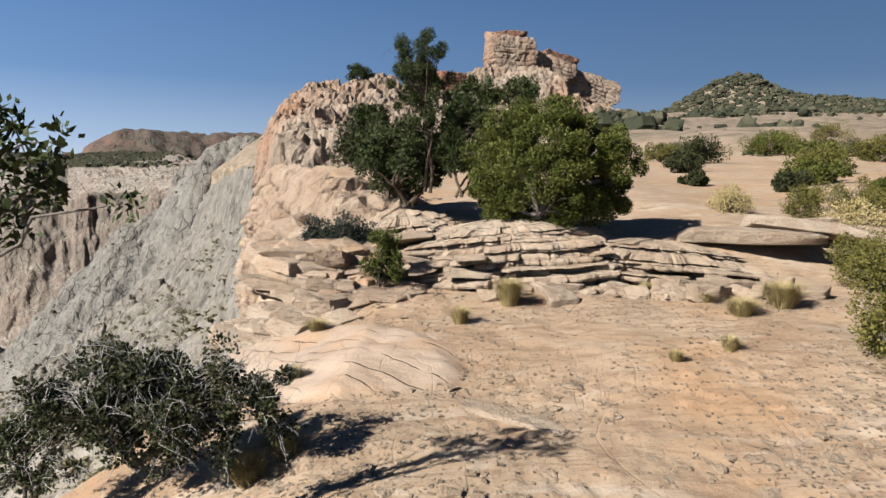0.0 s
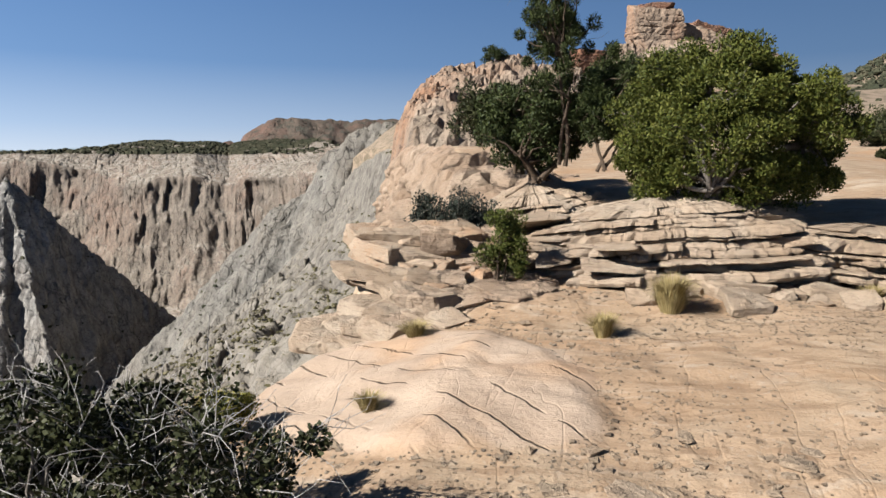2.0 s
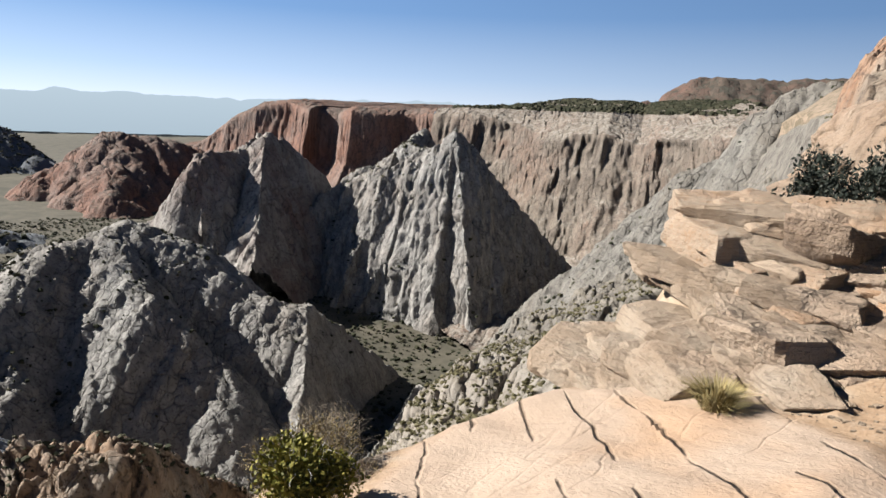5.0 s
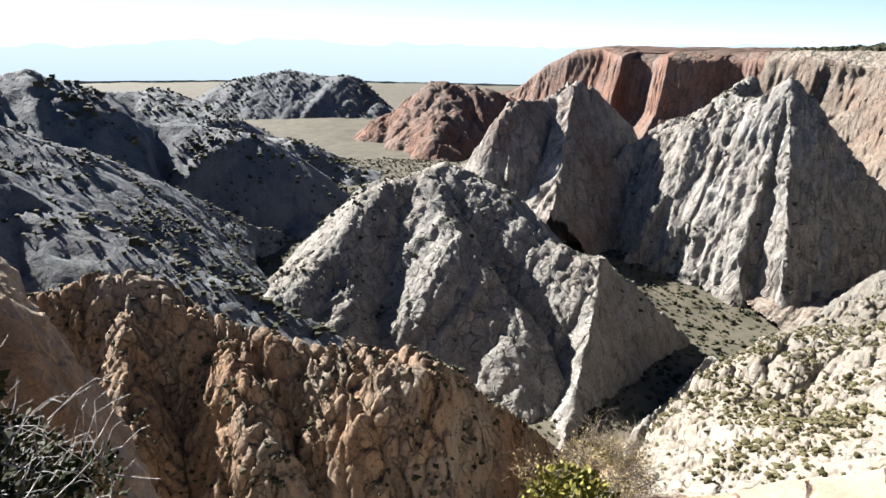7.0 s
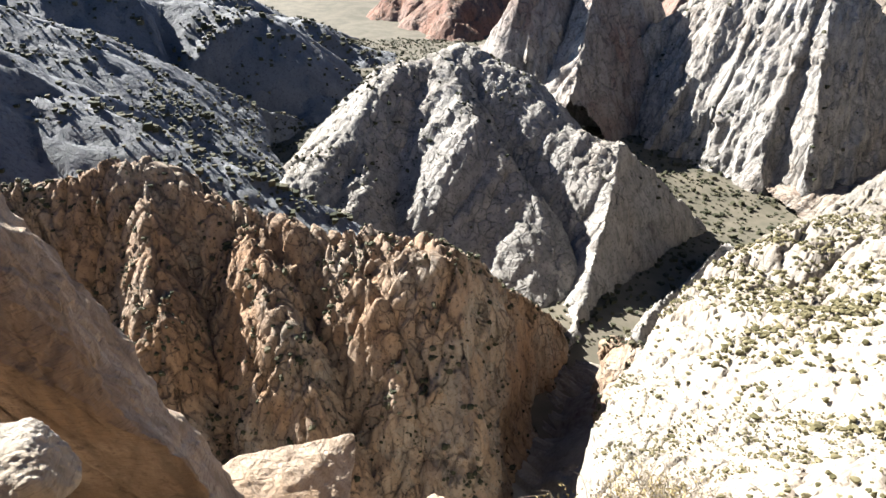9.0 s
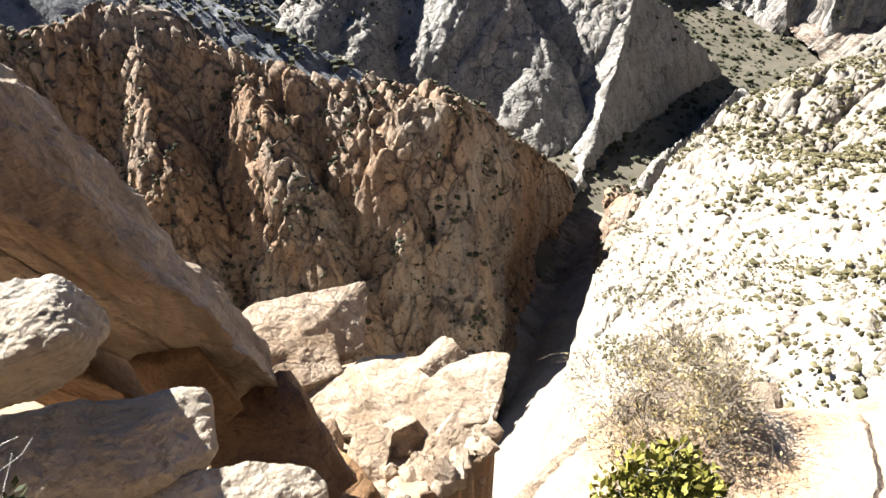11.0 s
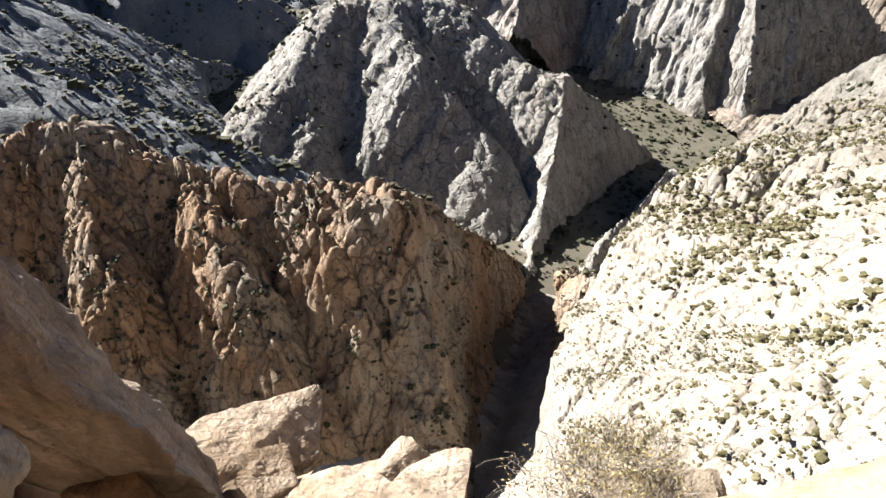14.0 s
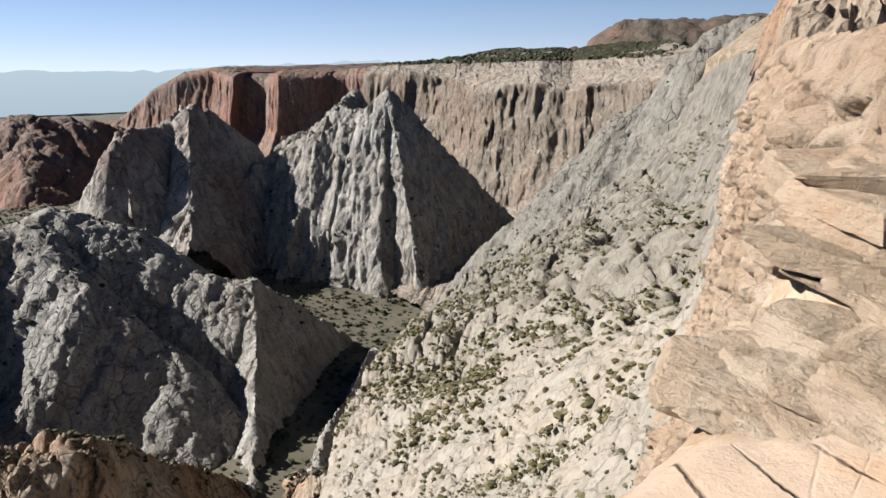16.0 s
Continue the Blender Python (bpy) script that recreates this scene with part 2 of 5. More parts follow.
M_WHITE = rock("white_sandstone", (0.50, 0.46, 0.40), (0.37, 0.33, 0.275), (0.15, 0.135, 0.12), 2.4, 0.3, (0.54, 0.42, 0.31), 0.4, 0.8, (0.36, 0.31, 0.23), 0.5, wear=0.5, north=(0.21, 0.188, 0.16))
M_GREY = rock("grey_sandstone", (0.56, 0.54, 0.505), (0.30, 0.29, 0.272), (0.070, 0.070, 0.072), 9.0, 0.55, (0.396, 0.298, 0.216), 0.35, 0.9, (0.198, 0.184, 0.141), 0.5)
M_SPUR = rock("spur_sandstone", (0.34, 0.32, 0.285), (0.20, 0.187, 0.165), (0.055, 0.052, 0.05), 7.0, 0.5, (0.32, 0.26, 0.20), 0.35, 1.0, (0.19, 0.175, 0.135), 0.5)
M_ORANGE = rock("orange_sandstone", (0.54, 0.35, 0.215), (0.35, 0.225, 0.145), (0.05, 0.042, 0.037), 6.0, 0.4, (0.46, 0.42, 0.36), 0.85, 1.0, (0.12, 0.117, 0.094), 0.6)
M_RED = rock("red_sandstone", (0.40, 0.215, 0.15), (0.27, 0.145, 0.108), (0.058, 0.050, 0.052), 14.0, 0.6, (0.294, 0.282, 0.259), 0.6, 0.9, (0.104, 0.116, 0.097), 0.7)
M_WALL = rock("canyon_wall_sandstone", (0.33, 0.28, 0.23), (0.215, 0.172, 0.135), (0.066, 0.058, 0.054), 14.0, 0.7, (0.36, 0.21, 0.15), 0.45, 0.9, (0.56, 0.52, 0.45), 0.7, dirt_from=0.55)
# blue grey tint stands in for haze over the far scrubby hills
M_HILL = rock("haze_tinted_scrub_rock", (0.235, 0.25, 0.28), (0.16, 0.175, 0.205), (0.075, 0.09, 0.11), 12.0, 0.3, (0.33, 0.33, 0.34), 0.4, 0.2, (0.20, 0.225, 0.22), 0.6)
M_RIM = rock("rim_sandstone", (0.50, 0.425, 0.33), (0.39, 0.30, 0.216), (0.132, 0.103, 0.086), 0.8, 0.3, (0.43, 0.275, 0.16), 0.55, 0.2, wear=0.5)
M_SLAB = rock("pale_ledge_sandstone", (0.72, 0.60, 0.47), (0.55, 0.41, 0.29), (0.20, 0.14, 0.10), 0.3, 0.15, (0.54, 0.40, 0.27), 0.5, 0.15, None, 0, 0.1, wear=0.5)
M_LICHEN = rock("lichened_sandstone", (0.84, 0.79, 0.70), (0.50, 0.45, 0.38), (0.2, 0.17, 0.13), 0.45, 0.35, (0.66, 0.45, 0.22), 0.55, 0.35, wear=1.3)
M_BOULDER = rock("boulder_sandstone", (0.84, 0.72, 0.58), (0.46, 0.35, 0.25), (0.13, 0.10, 0.08), 0.8, 0.5, (0.56, 0.37, 0.21), 0.55, 0.45, wear=1.2)
M_MESA = rock("mesa_sandstone", (0.24, 0.14, 0.105), (0.17, 0.10, 0.08), (0.06, 0.06, 0.05), 60.0, 0.4, (0.10, 0.11, 0.09), 0.8, 0.5, (0.08, 0.09, 0.07), 0.9)
M_STREAK = rock("streaked_sandstone", (0.58, 0.545, 0.50), (0.36, 0.31, 0.28), (0.08, 0.07, 0.065), 14.0, 0.6, (0.286, 0.156, 0.117), 0.7, 0.9, (0.156, 0.156, 0.117), 0.5)
M_CLIFF = rock("cliff_sandstone", (0.68, 0.55, 0.42), (0.48, 0.34, 0.235), (0.13, 0.09, 0.07), 1.6, 0.5, (0.47, 0.31, 0.21), 0.55, 0.6)
M_KNOLL = rock("knoll_sandstone", (0.50, 0.41, 0.32), (0.34, 0.25, 0.18), (0.11, 0.08, 0.065), 6.0, 0.5, (0.46, 0.23, 0.125), 0.9, 0.6, (0.12, 0.115, 0.08), 0.5, 0.25)

# ---- the lie of the land ----
RIM = np.array([(-40, -400), (-26, -60), (-9, -12), (-4.8, -2), (-4.1, 1.5), (-3.1, 3.6), (-2.45, 4.7), (-2.5, 5.2), (-2.85, 5.6), (-2.6, 6.4), (-2.45, 7.2), (-2.4, 8),
                (-2.28, 9.3), (-2.2, 10.5), (-2.3, 13), (-3.9, 18), (-8, 32), (-12, 44), (-17, 62), (-32, 120), (-51, 198), (-85, 262), (-150, 410), (-250, 640), (-330, 842), (-420, 1100)], float)


def rim_x(y):
    return np.interp(y, RIM[:, 1], RIM[:, 0])


def plateau(x, y):
    """Height of the land east of the rim."""
    z = 0.04 * np.clip(y - 3.5, -8, 6) + 0.03 * np.clip(x, -2, 12)
    z = z - 0.25 * np.clip(-x - 0.8, 0, 3) * step(-3, 2, y) * (1 - step(7.8, 8.9, y))
    bench = step(8.3, 10.2, y + 0.25 * np.clip(x - 3.5, 0, 6) * -1)
    z = z + 0.55 * bench * (1 - step(4.5, 8, x) * 0.55) * (0.6 + 0.4 * step(-1.6, -0.6, x))
    z = z + 0.35 * np.exp(-((x + 1.9) / 0.7) ** 2 - ((y - 9.0) / 0.7) ** 2)
    z = z + 0.085 * np.clip(y - 10, 0, 60) + 0.105 * np.clip(y - 70, 0, 230) - 0.01 * np.clip(y - 300, 0, 200)
    z = z + 0.012 * np.clip(x - 12, 0, 400)
    low = 2.5 + 0.012 * (y - 60)
    k = step(2, 45, x - rim_x(y)) + (1 - step(22, 45, y))
    z = low + (z - low) * np.clip(k, 0, 1)
    far = step(12, 60, np.hypot(x, y))
    z = z + far * (3.0 * fbm(x / 45, y / 45, seed=11) + 1.2 * fbm(x / 14, y / 14, seed=12))
    hill = 24 * np.exp(-(((x - 225) / 120) ** 2 + ((y - 430) / 70) ** 2)) + 15 * np.exp(-(((x - 188) / 27) ** 2 + ((y - 421) / 30) ** 2))
    z = z + hill - 0.1 * np.clip(y - 480, 0, 900)
    return z


FLOOR = np.array([(-512, 454, -268), (-133, 69, -236), (-264, 143, -243), (-640, -42, -235), (-800, 34, -227), (-1200, 118, -231), (-2167, 388, -198), (-60, -300, -230), (-3500, 300, -190), (-900, 1200, -215)], float)


def canyon_floor(x, y):
    w = [1 / ((x - a) ** 2 + (y - b) ** 2 + 900) for a, b, _ in FLOOR]
    return sum(k * c for k, (_, _, c) in zip(w, FLOOR)) / sum(w)


def slab_place(x, y):
    """The bare slickrock slab at the edge: how far in."""
    u, v = -0.75 * (x + 1.1) + 0.66 * (y - 6.3), 0.66 * (x + 1.1) + 0.75 * (y - 6.3)
    return 1 - step(0.82, 1.0, np.hypot(u / 1.75, (v + 0.2) / 1.1) + 0.14 * fbm(x * 1.2, y * 1.2, seed=29))


def near_detail(x, y):
    """Thin broken plates, grit and open joints of the walked rock."""
    fade = 1 - step(14, 40, np.hypot(x, y - 5))
    slab = slab_place(x, y)
    lie = 0.30 * fbm(x * 0.4, y * 0.55, seed=21) + 0.03 * fbm(x * 2.2, y * 3.0, octaves=4, seed=24)
    q = lie / 0.024
    plates = (0.024 * (np.floor(q) + step(0.78, 1.0, q - np.floor(q))) - lie) * step(-0.15, 0.2, fbm(x * 0.5, y * 0.5, seed=22))
    grit = 0.014 * fbm(x * 5, y * 5, octaves=4, seed=23)
    stones = 0.05 * np.clip(fbm(x * 9, y * 9, octaves=2, seed=25) - 0.35, 0, 1) * step(-0.1, 0.3, fbm(x * 0.4 + 5, y * 0.4, seed=26))
    lane = (0.78 * (x + 1.1) + 0.62 * (y - 6.3) + 0.05 * fbm(x * 1.6, y * 1.6, seed=27)) / 0.27
    joint = np.exp(-((lane - np.round(lane)) / 0.045) ** 2) * step(0.05, 0.2, fbm(x * 1.1 + np.round(lane) * 3.7, y * 1.1, seed=28) - 0.03)
    swell = 0.05 * fbm(x * 0.8, y * 0.8, seed=30) - 0.024 * joint
    return fade * (0.5 * lie + (plates + grit + stones) * (1 - slab) + slab * (0.03 + swell))


def ground_z(x, y, fine=True):
    o = rim_x(y) - x + 0.12 * fbm(x * 0.9, y * 0.9, seed=31) * (np.abs(y - 5) < 40)     # metres west of the rim
    z = plateau(x, y)
    if fine:
        z = z + near_detail(x, y)
    reach = step(5, 9, o)
    south, north = 1 - step(0, 0.8, y - 5.6 - 3.0 * reach), step(13.5, 16.0, y)
    ledge = np.interp(o, [0, 0.08, 0.2, 0.5, 1.8, 5.0, 8.0, 14, 17, 24], [0, 0.10, 0.7, 3.2, 6.5, 10.2, 13.2, 15.6, 40, 120])
    brow = np.interp(o, [0, 0.15, 0.3, 0.45, 0.6, 0.9, 2.2, 4, 9], [0, 0.08, 0.4, 1.2, 4, 13.5, 24, 70, 190])
    sheer = np.interp(o, [-2, 0, 1, 3, 8, 30], [0, 5, 20, 50, 90, 190])
    drop = ledge * south + brow * (1 - south) * (1 - north) + sheer * north
    base = canyon_floor(x, y) + 6 * fbm(x / 70, y / 70, seed=33)
    west = np.maximum(z - drop, base - 4)
    far_in = step(24, 60, o)
    return np.where(o > -2 * north, west * (1 - far_in) + np.minimum(west, base) * far_in, z)


def graded(a, b, fine, limit_lo, limit_hi, grow):
    c = list(np.arange(a, b, fine))
    lo, hi, d = [], [], fine
    p = a
    while p > limit_lo:
        d *= grow
        p -= d
        lo.append(p)
    p, d = c[-1], fine
    while p < limit_hi:
        d *= grow
        p += d
        hi.append(p)
    return np.array(lo[::-1] + c + hi)


gx = graded(-4.0, 4.5, 0.036, -4850, 4850, 1.055)
gy = graded(2.4, 10.5, 0.036, -4850, 4850, 1.055)
X, Y = np.meshgrid(gx, gy, indexing="ij")
Z = ground_z(X, Y)

n = Nodes("rim_ground")
p = n.pos.outputs["Position"]
sand = n.mix(n.ramp(n.noise(0.5, 5), (0.35, 0.0), (0.65, 1.0)), (0.279, 0.204, 0.139), (0.245, 0.166, 0.103))
pale = n.mix(n.ramp(n.noise(1.8, 6, 0.65), (0.35, 0.0), (0.65, 1.0)), (0.297, 0.228, 0.159), (0.240, 0.175, 0.116))
c = n.mix(n.ramp(n.noise((0.55, 0.35, 1.0), 4, 0.6, 0.6), (0.44, 0.0), (0.56, 1.0)), sand, pale)
c = n.mix(n.math("MULTIPLY", n.ramp(n.noise((1.2, 5.0, 2.0), 5, 0.7), (0.52, 0.0), (0.7, 1.0)), 0.45), c, (0.170, 0.111, 0.070))
speck = n.noise(45.0, 3, 0.7)
c = n.mix(n.math("MULTIPLY", n.ramp(speck, (0.52, 0.0), (0.72, 1.0)), 0.55), c, (0.155, 0.094, 0.056))
c = n.mix(n.math("MULTIPLY", n.ramp(n.noise(30.0, 2, 0.6), (0.6, 0.0), (0.72, 1.0)), 0.6), c, (0.287, 0.242, 0.194))
pxyz = n.xyz(p)
streak = n.noise((1.6, 9.0, 14.0), 6, 0.7, 0.6)        # edges of thin beds
c = n.mix(n.math("MULTIPLY", n.ramp(streak, (0.52, 0.0), (0.60, 1.0)), 0.5), c, (0.144, 0.088, 0.052))
c = n.mix(n.math("MULTIPLY", n.ramp(n.noise((0.9, 3.5, 2.0), 5, 0.6, 0.8), (0.55, 0.0), (0.66, 1.0)), 0.6), c, (0.334, 0.282, 0.224))
c = n.mix(n.math("MULTIPLY", n.ramp(n.noise(0.7, 4, 0.6), (0.52, 0.0), (0.64, 1.0)), 0.5), c, (0.281, 0.166, 0.088))
su = n.math("ADD", n.math("MULTIPLY", n.math("ADD", pxyz[0], 1.1), -0.75), n.math("MULTIPLY", n.math("SUBTRACT", pxyz[1], 6.3), 0.66))
sv = n.math("ADD", n.math("MULTIPLY", n.math("ADD", pxyz[0], 1.1), 0.66), n.math("MULTIPLY", n.math("SUBTRACT", pxyz[1], 6.3), 0.75))
far_in = n.math("SQRT", n.math("ADD", n.math("POWER", n.math("DIVIDE", su, 1.75), 2.0), n.math("POWER", n.math("DIVIDE", n.math("ADD", sv, 0.2), 1.1), 2.0)))
far_in = n.math("ADD", far_in, n.math("MULTIPLY", n.math("SUBTRACT", n.noise(1.4, 5), 0.5), 0.4))
bare = n.ramp(far_in, (0.88, 1.0), (0.98, 0.0))
slab_c = n.mix(n.ramp(n.noise(1.3, 7, 0.6), (0.36, 0.0), (0.64, 1.0)), (0.325, 0.252, 0.192), (0.275, 0.206, 0.152))
slab_c = n.mix(n.math("MULTIPLY", n.ramp(n.noise(0.8, 4), (0.5, 0.0), (0.62, 1.0)), 0.6), slab_c, (0.304, 0.190, 0.111))
slab_c = n.mix(n.math("MULTIPLY", n.ramp(n.noise(22.0, 5, 0.7), (0.56, 0.0), (0.66, 1.0)), 0.35), slab_c, (0.182, 0.127, 0.081))
lane = n.math("ADD", n.math("DIVIDE", sv, 0.27), n.math("MULTIPLY", n.math("SUBTRACT", n.noise(1.8, 5), 0.5), 0.7))
lane = n.math("ABSOLUTE", n.math("SUBTRACT", n.math("FRACT", lane), 0.5))
seam = n.math("MULTIPLY", n.ramp(lane, (0.0, 1.0), (0.05, 0.0)), n.ramp(n.noise(1.3, 3), (0.47, 0.0), (0.55, 1.0)))
slab_c = n.mix(n.math("MULTIPLY", seam, 0.8), slab_c, (0.084, 0.053, 0.033))
c = n.mix(bare, c, slab_c)
low = n.ramp(n.math("DIVIDE", n.math("ADD", pxyz[2], 270.0), 270.0), (0.62, 1.0), (0.9, 0.0))      # scrub and dust of the canyon floor
flat = n.mix(n.ramp(n.noise(0.03, 6, 0.65), (0.4, 0.0), (0.62, 1.0)), (0.090, 0.080, 0.060), (0.057, 0.054, 0.039))
c = n.mix(low, c, flat)
back = n.ramp(n.math("DIVIDE", n.math("ADD", pxyz[1], n.math("MULTIPLY", n.noise(0.08, 5, 0.65), 60.0)), 200.0), (0.3, 0.0), (0.5, 1.0))      # greyer slickrock farther back
c = n.mix(n.math("MULTIPLY", back, n.math("SUBTRACT", 1.0, low)), c, n.mix(n.ramp(n.noise(0.25, 7, 0.7), (0.42, 0.0), (0.58, 1.0)), (0.207, 0.158, 0.117), (0.103, 0.084, 0.057)))
# fine joints
jt = n.math("MINIMUM", n.math("ABSOLUTE", n.math("SUBTRACT", n.noise((1.5, 0.4, 0.8), 3, 0.5, 0.5), 0.5)), n.math("ADD", n.math("ABSOLUTE", n.math("SUBTRACT", n.noise((0.5, 2.0, 0.8), 3, 0.5, 0.5), 0.5)), 0.004))
open_joint = n.ramp(jt, (0.0, 0.0), (0.008, 1.0))
c = n.mix(n.math("MULTIPLY", n.math("SUBTRACT", 1.0, open_joint), n.math("MULTIPLY", n.math("SUBTRACT", 1.0, low), 0.08)), c, (0.140, 0.082, 0.046))
b = n.bump(open_joint, 0.008, 0.4)
b = n.bump(n.math("SUBTRACT", 1.0, n.math("MULTIPLY", seam, bare)), 0.03, 0.8, b)
b = n.bump(streak, 0.02, 0.6, b)
b = n.bump(n.noise(9.0, 5, 0.65), 0.018, 0.6, b)
b = n.bump(speck, 0.008, 0.8, b)
M_GROUND = n.done(c, 0.95, b)
ground = grid_mesh("ground", X, Y, Z, M_GROUND)
tagged(ground, "tan slickrock and sand rim ground above a deep canyon floor", "ground", kind="structure")


# ---- landforms ----
def ridge_height(x, y, ridges, peaks=()):
    """Highest of several ridges. A ridge: its crest points, slopes on either side, and the width of its rounded crest."""
    top = np.full(x.shape, -9999.0)
    along, off = np.zeros(x.shape), np.zeros(x.shape)
    for crest, sl, sr, soft in ridges:
        best, bz, bs, bside = np.full(x.shape, 1e9), 0.0, 0.0, 0.0
        s0, over = 0.0, 0.0
        for (ax, ay, az), (bx, by, bzz) in zip(crest[:-1], crest[1:]):
            dx, dy = bx - ax, by - ay
            ln = math.hypot(dx, dy)
            t = ((x - ax) * dx + (y - ay) * dy) / ln ** 2
            if s0 == 0 and min(sl, sr) >= 1.6:
                over = np.clip(-t * ln, 0, None)        # steep spurs don't spread behind their heads
            t = np.clip(t, 0, 1)
            d = np.hypot(x - ax - t * dx, y - ay - t * dy)
            side = (dx * (y - ay) - dy * (x - ax)) / ln
            near = d < best
            best = np.where(near, d, best)
            bz = np.where(near, az + t * (bzz - az), bz)
            bs = np.where(near, s0 + t * ln, bs)
            bside = np.where(near, side, bside)
            s0 += ln
        w = step(-soft, soft, bside)
        slope = sr + (sl - sr) * w
        h = bz - slope * (np.sqrt(best ** 2 + soft ** 2) - soft) - 4.0 * over
        up = h > top
        top, along, off = np.where(up, h, top), np.where(up, bs, along), np.where(up, best, off)
    for (ax, ay, az), sides in peaks:       # a pyramid: its top, and the compass angle and slope of each face
        fall, run = np.full(x.shape, -1e9), np.zeros(x.shape)
        for deg, slope in sides:
            a = radians(deg)
            d = slope * ((x - ax) * math.sin(a) + (y - ay) * math.cos(a))
            run = np.where(d > fall, (x - ax) * math.cos(a) - (y - ay) * math.sin(a), run)
            fall = np.maximum(fall, d)
        up = az - fall > top
        top, along, off = np.where(up, az - fall, top), np.where(up, run, along), np.where(up, fall, off)
    return top, along, off


def rough_up(x, y, h, along, off, amp, size, seed, flute=1.0, blocks=0.7):
    """Ribs, gullies, blocks and joints on a slope."""
    wx, wy = x + 0.5 * size * fbm(x / size, y / size, seed=seed + 5, octaves=3), y + 0.5 * size * fbm(x / size + 9, y / size, seed=seed + 6, octaves=3)
    wa = along + 0.5 * size * fbm(x / (size * 1.5), y / (size * 1.5), seed=seed + 7, octaves=3)
    f1, gap, own, tilt = cells(wx / size, wy / size, seed)
    lump = amp * (0.7 * (0.6 - f1 ** 2) + 0.6 * (own - 0.5) + 1.6 * tilt)
    g1, gap2, own2, tilt2 = cells(wx / (size * 0.36), wy / (size * 0.36), seed + 1)
    lump = lump + amp * (0.22 * (0.6 - g1 ** 2) + 0.3 * (own2 - 0.5) + 0.6 * tilt2 - 0.35 * np.exp(-(gap2 / 0.10) ** 2))
    big = fbm(x / (size * 5), y / (size * 5), seed=seed + 3)
    d = step(0, size * 1.2, off)
    rib = ridged(wa / (size * 2.4) + seed, off / (size * 16), 2, seed + 2) + 0.5 * ridged(wa / (size * 0.85) + seed, off / (size * 7), 3, seed + 17)
    c1 = vnoise((x * 0.8 + y * 0.6) / (size * 0.9), (y * 0.8 - x * 0.6) / (size * 4.5), None, seed + 11)
    c2 = vnoise((x * 0.3 - y * 0.95) / (size * 1.1), (y * 0.3 + x * 0.95) / (size * 4.0), None, seed + 12)
    cleft = np.exp(-(c1 / 0.07) ** 2) + np.exp(-(c2 / 0.07) ** 2) + 0.9 * np.exp(-(gap / 0.06) ** 2)
    return h + blocks * lump - 0.8 * amp * cleft + amp * 1.8 * big + flute * amp * 1.7 * (rib - 0.35) * d + amp * 0.16 * fbm(x / (size * 0.25), y / (size * 0.25), seed=seed + 4, gain=0.62)


def landform(name, ridges, box, res, mat, amp, size, seed, label, category, flute=1.0, blocks=0.7, peaks=(), cut=(), saw=4.5):
    x0, x1, y0, y1 = box
    x, y = np.meshgrid(np.arange(x0, x1, res), np.arange(y0, y1, res), indexing="ij")
    h, along, off = ridge_height(x, y, ridges, peaks)
    for (ax, ay, az, aw), (bx, by, bz, bw) in zip(cut[:-1], cut[1:]):        # a slot sawn down to its floor, with near upright walls
        t = np.clip(((x - ax) * (bx - ax) + (y - ay) * (by - ay)) / ((bx - ax) ** 2 + (by - ay) ** 2), 0, 1)
        d = np.hypot(x - ax - t * (bx - ax), y - ay - t * (by - ay)) + 3.0 * fbm(x / 12, y / 12, seed=seed + 30)
        h = np.minimum(h, az + t * (bz - az) - 8 + saw * np.clip(d - aw - t * (bw - aw), 0, None))
    keep = h > canyon_floor(x, y) - 25
    gxx, gyy = np.gradient(h, res)
    k = np.clip(np.hypot(gxx, gyy), 0.01, 3)
    z = h + (rough_up(x, y, h, along, off, amp, size, seed, flute, blocks) - h) / np.sqrt(0.75 + 0.35 * k ** 2)
    # push the faces sideways, so that steep ones bulge and hang over
    aw, zw = along + 0.3 * size * fbm(along / size, z / size, seed=seed + 14, octaves=3), z + 0.3 * size * fbm(along / size, z / size + 7, seed=seed + 15, octaves=3)
    _, gapb, ownb, tiltb = cells(aw / (size * 0.5) + 0.15 * zw / size, zw / (size * 1.3), seed + 16)
    face = 0.9 * (ownb - 0.5) + 1.1 * tiltb - 0.5 * np.exp(-(gapb / 0.06) ** 2)
    out = 0.5 * amp * face * step(0.5, 1.1, k) + amp * (0.45 * fbm(x / size, y / size, z / (size * 2.4), 3, 0.5, seed + 9) + 0.4 * vnoise(along / (size * 0.7), z / (size * 3.0), None, seed + 10))
    px, py = x - gxx / k * out * np.clip(k, 0, 1.5), y - gyy / k * out * np.clip(k, 0, 1.5)
    kf = keep[:-1, :-1] & keep[1:, 1:] & keep[1:, :-1] & keep[:-1, 1:]
    rg = np.random.default_rng(seed)
    px, py, z = px + rg.uniform(-0.14, 0.14, x.shape) * res, py + rg.uniform(-0.14, 0.14, x.shape) * res, z + rg.normal(size=x.shape) * 0.05 * res
    ob = grid_mesh(name, px, py, z, mat, kf)
    tagged(ob, label, category, kind="structure")
    return px, py, z, keep


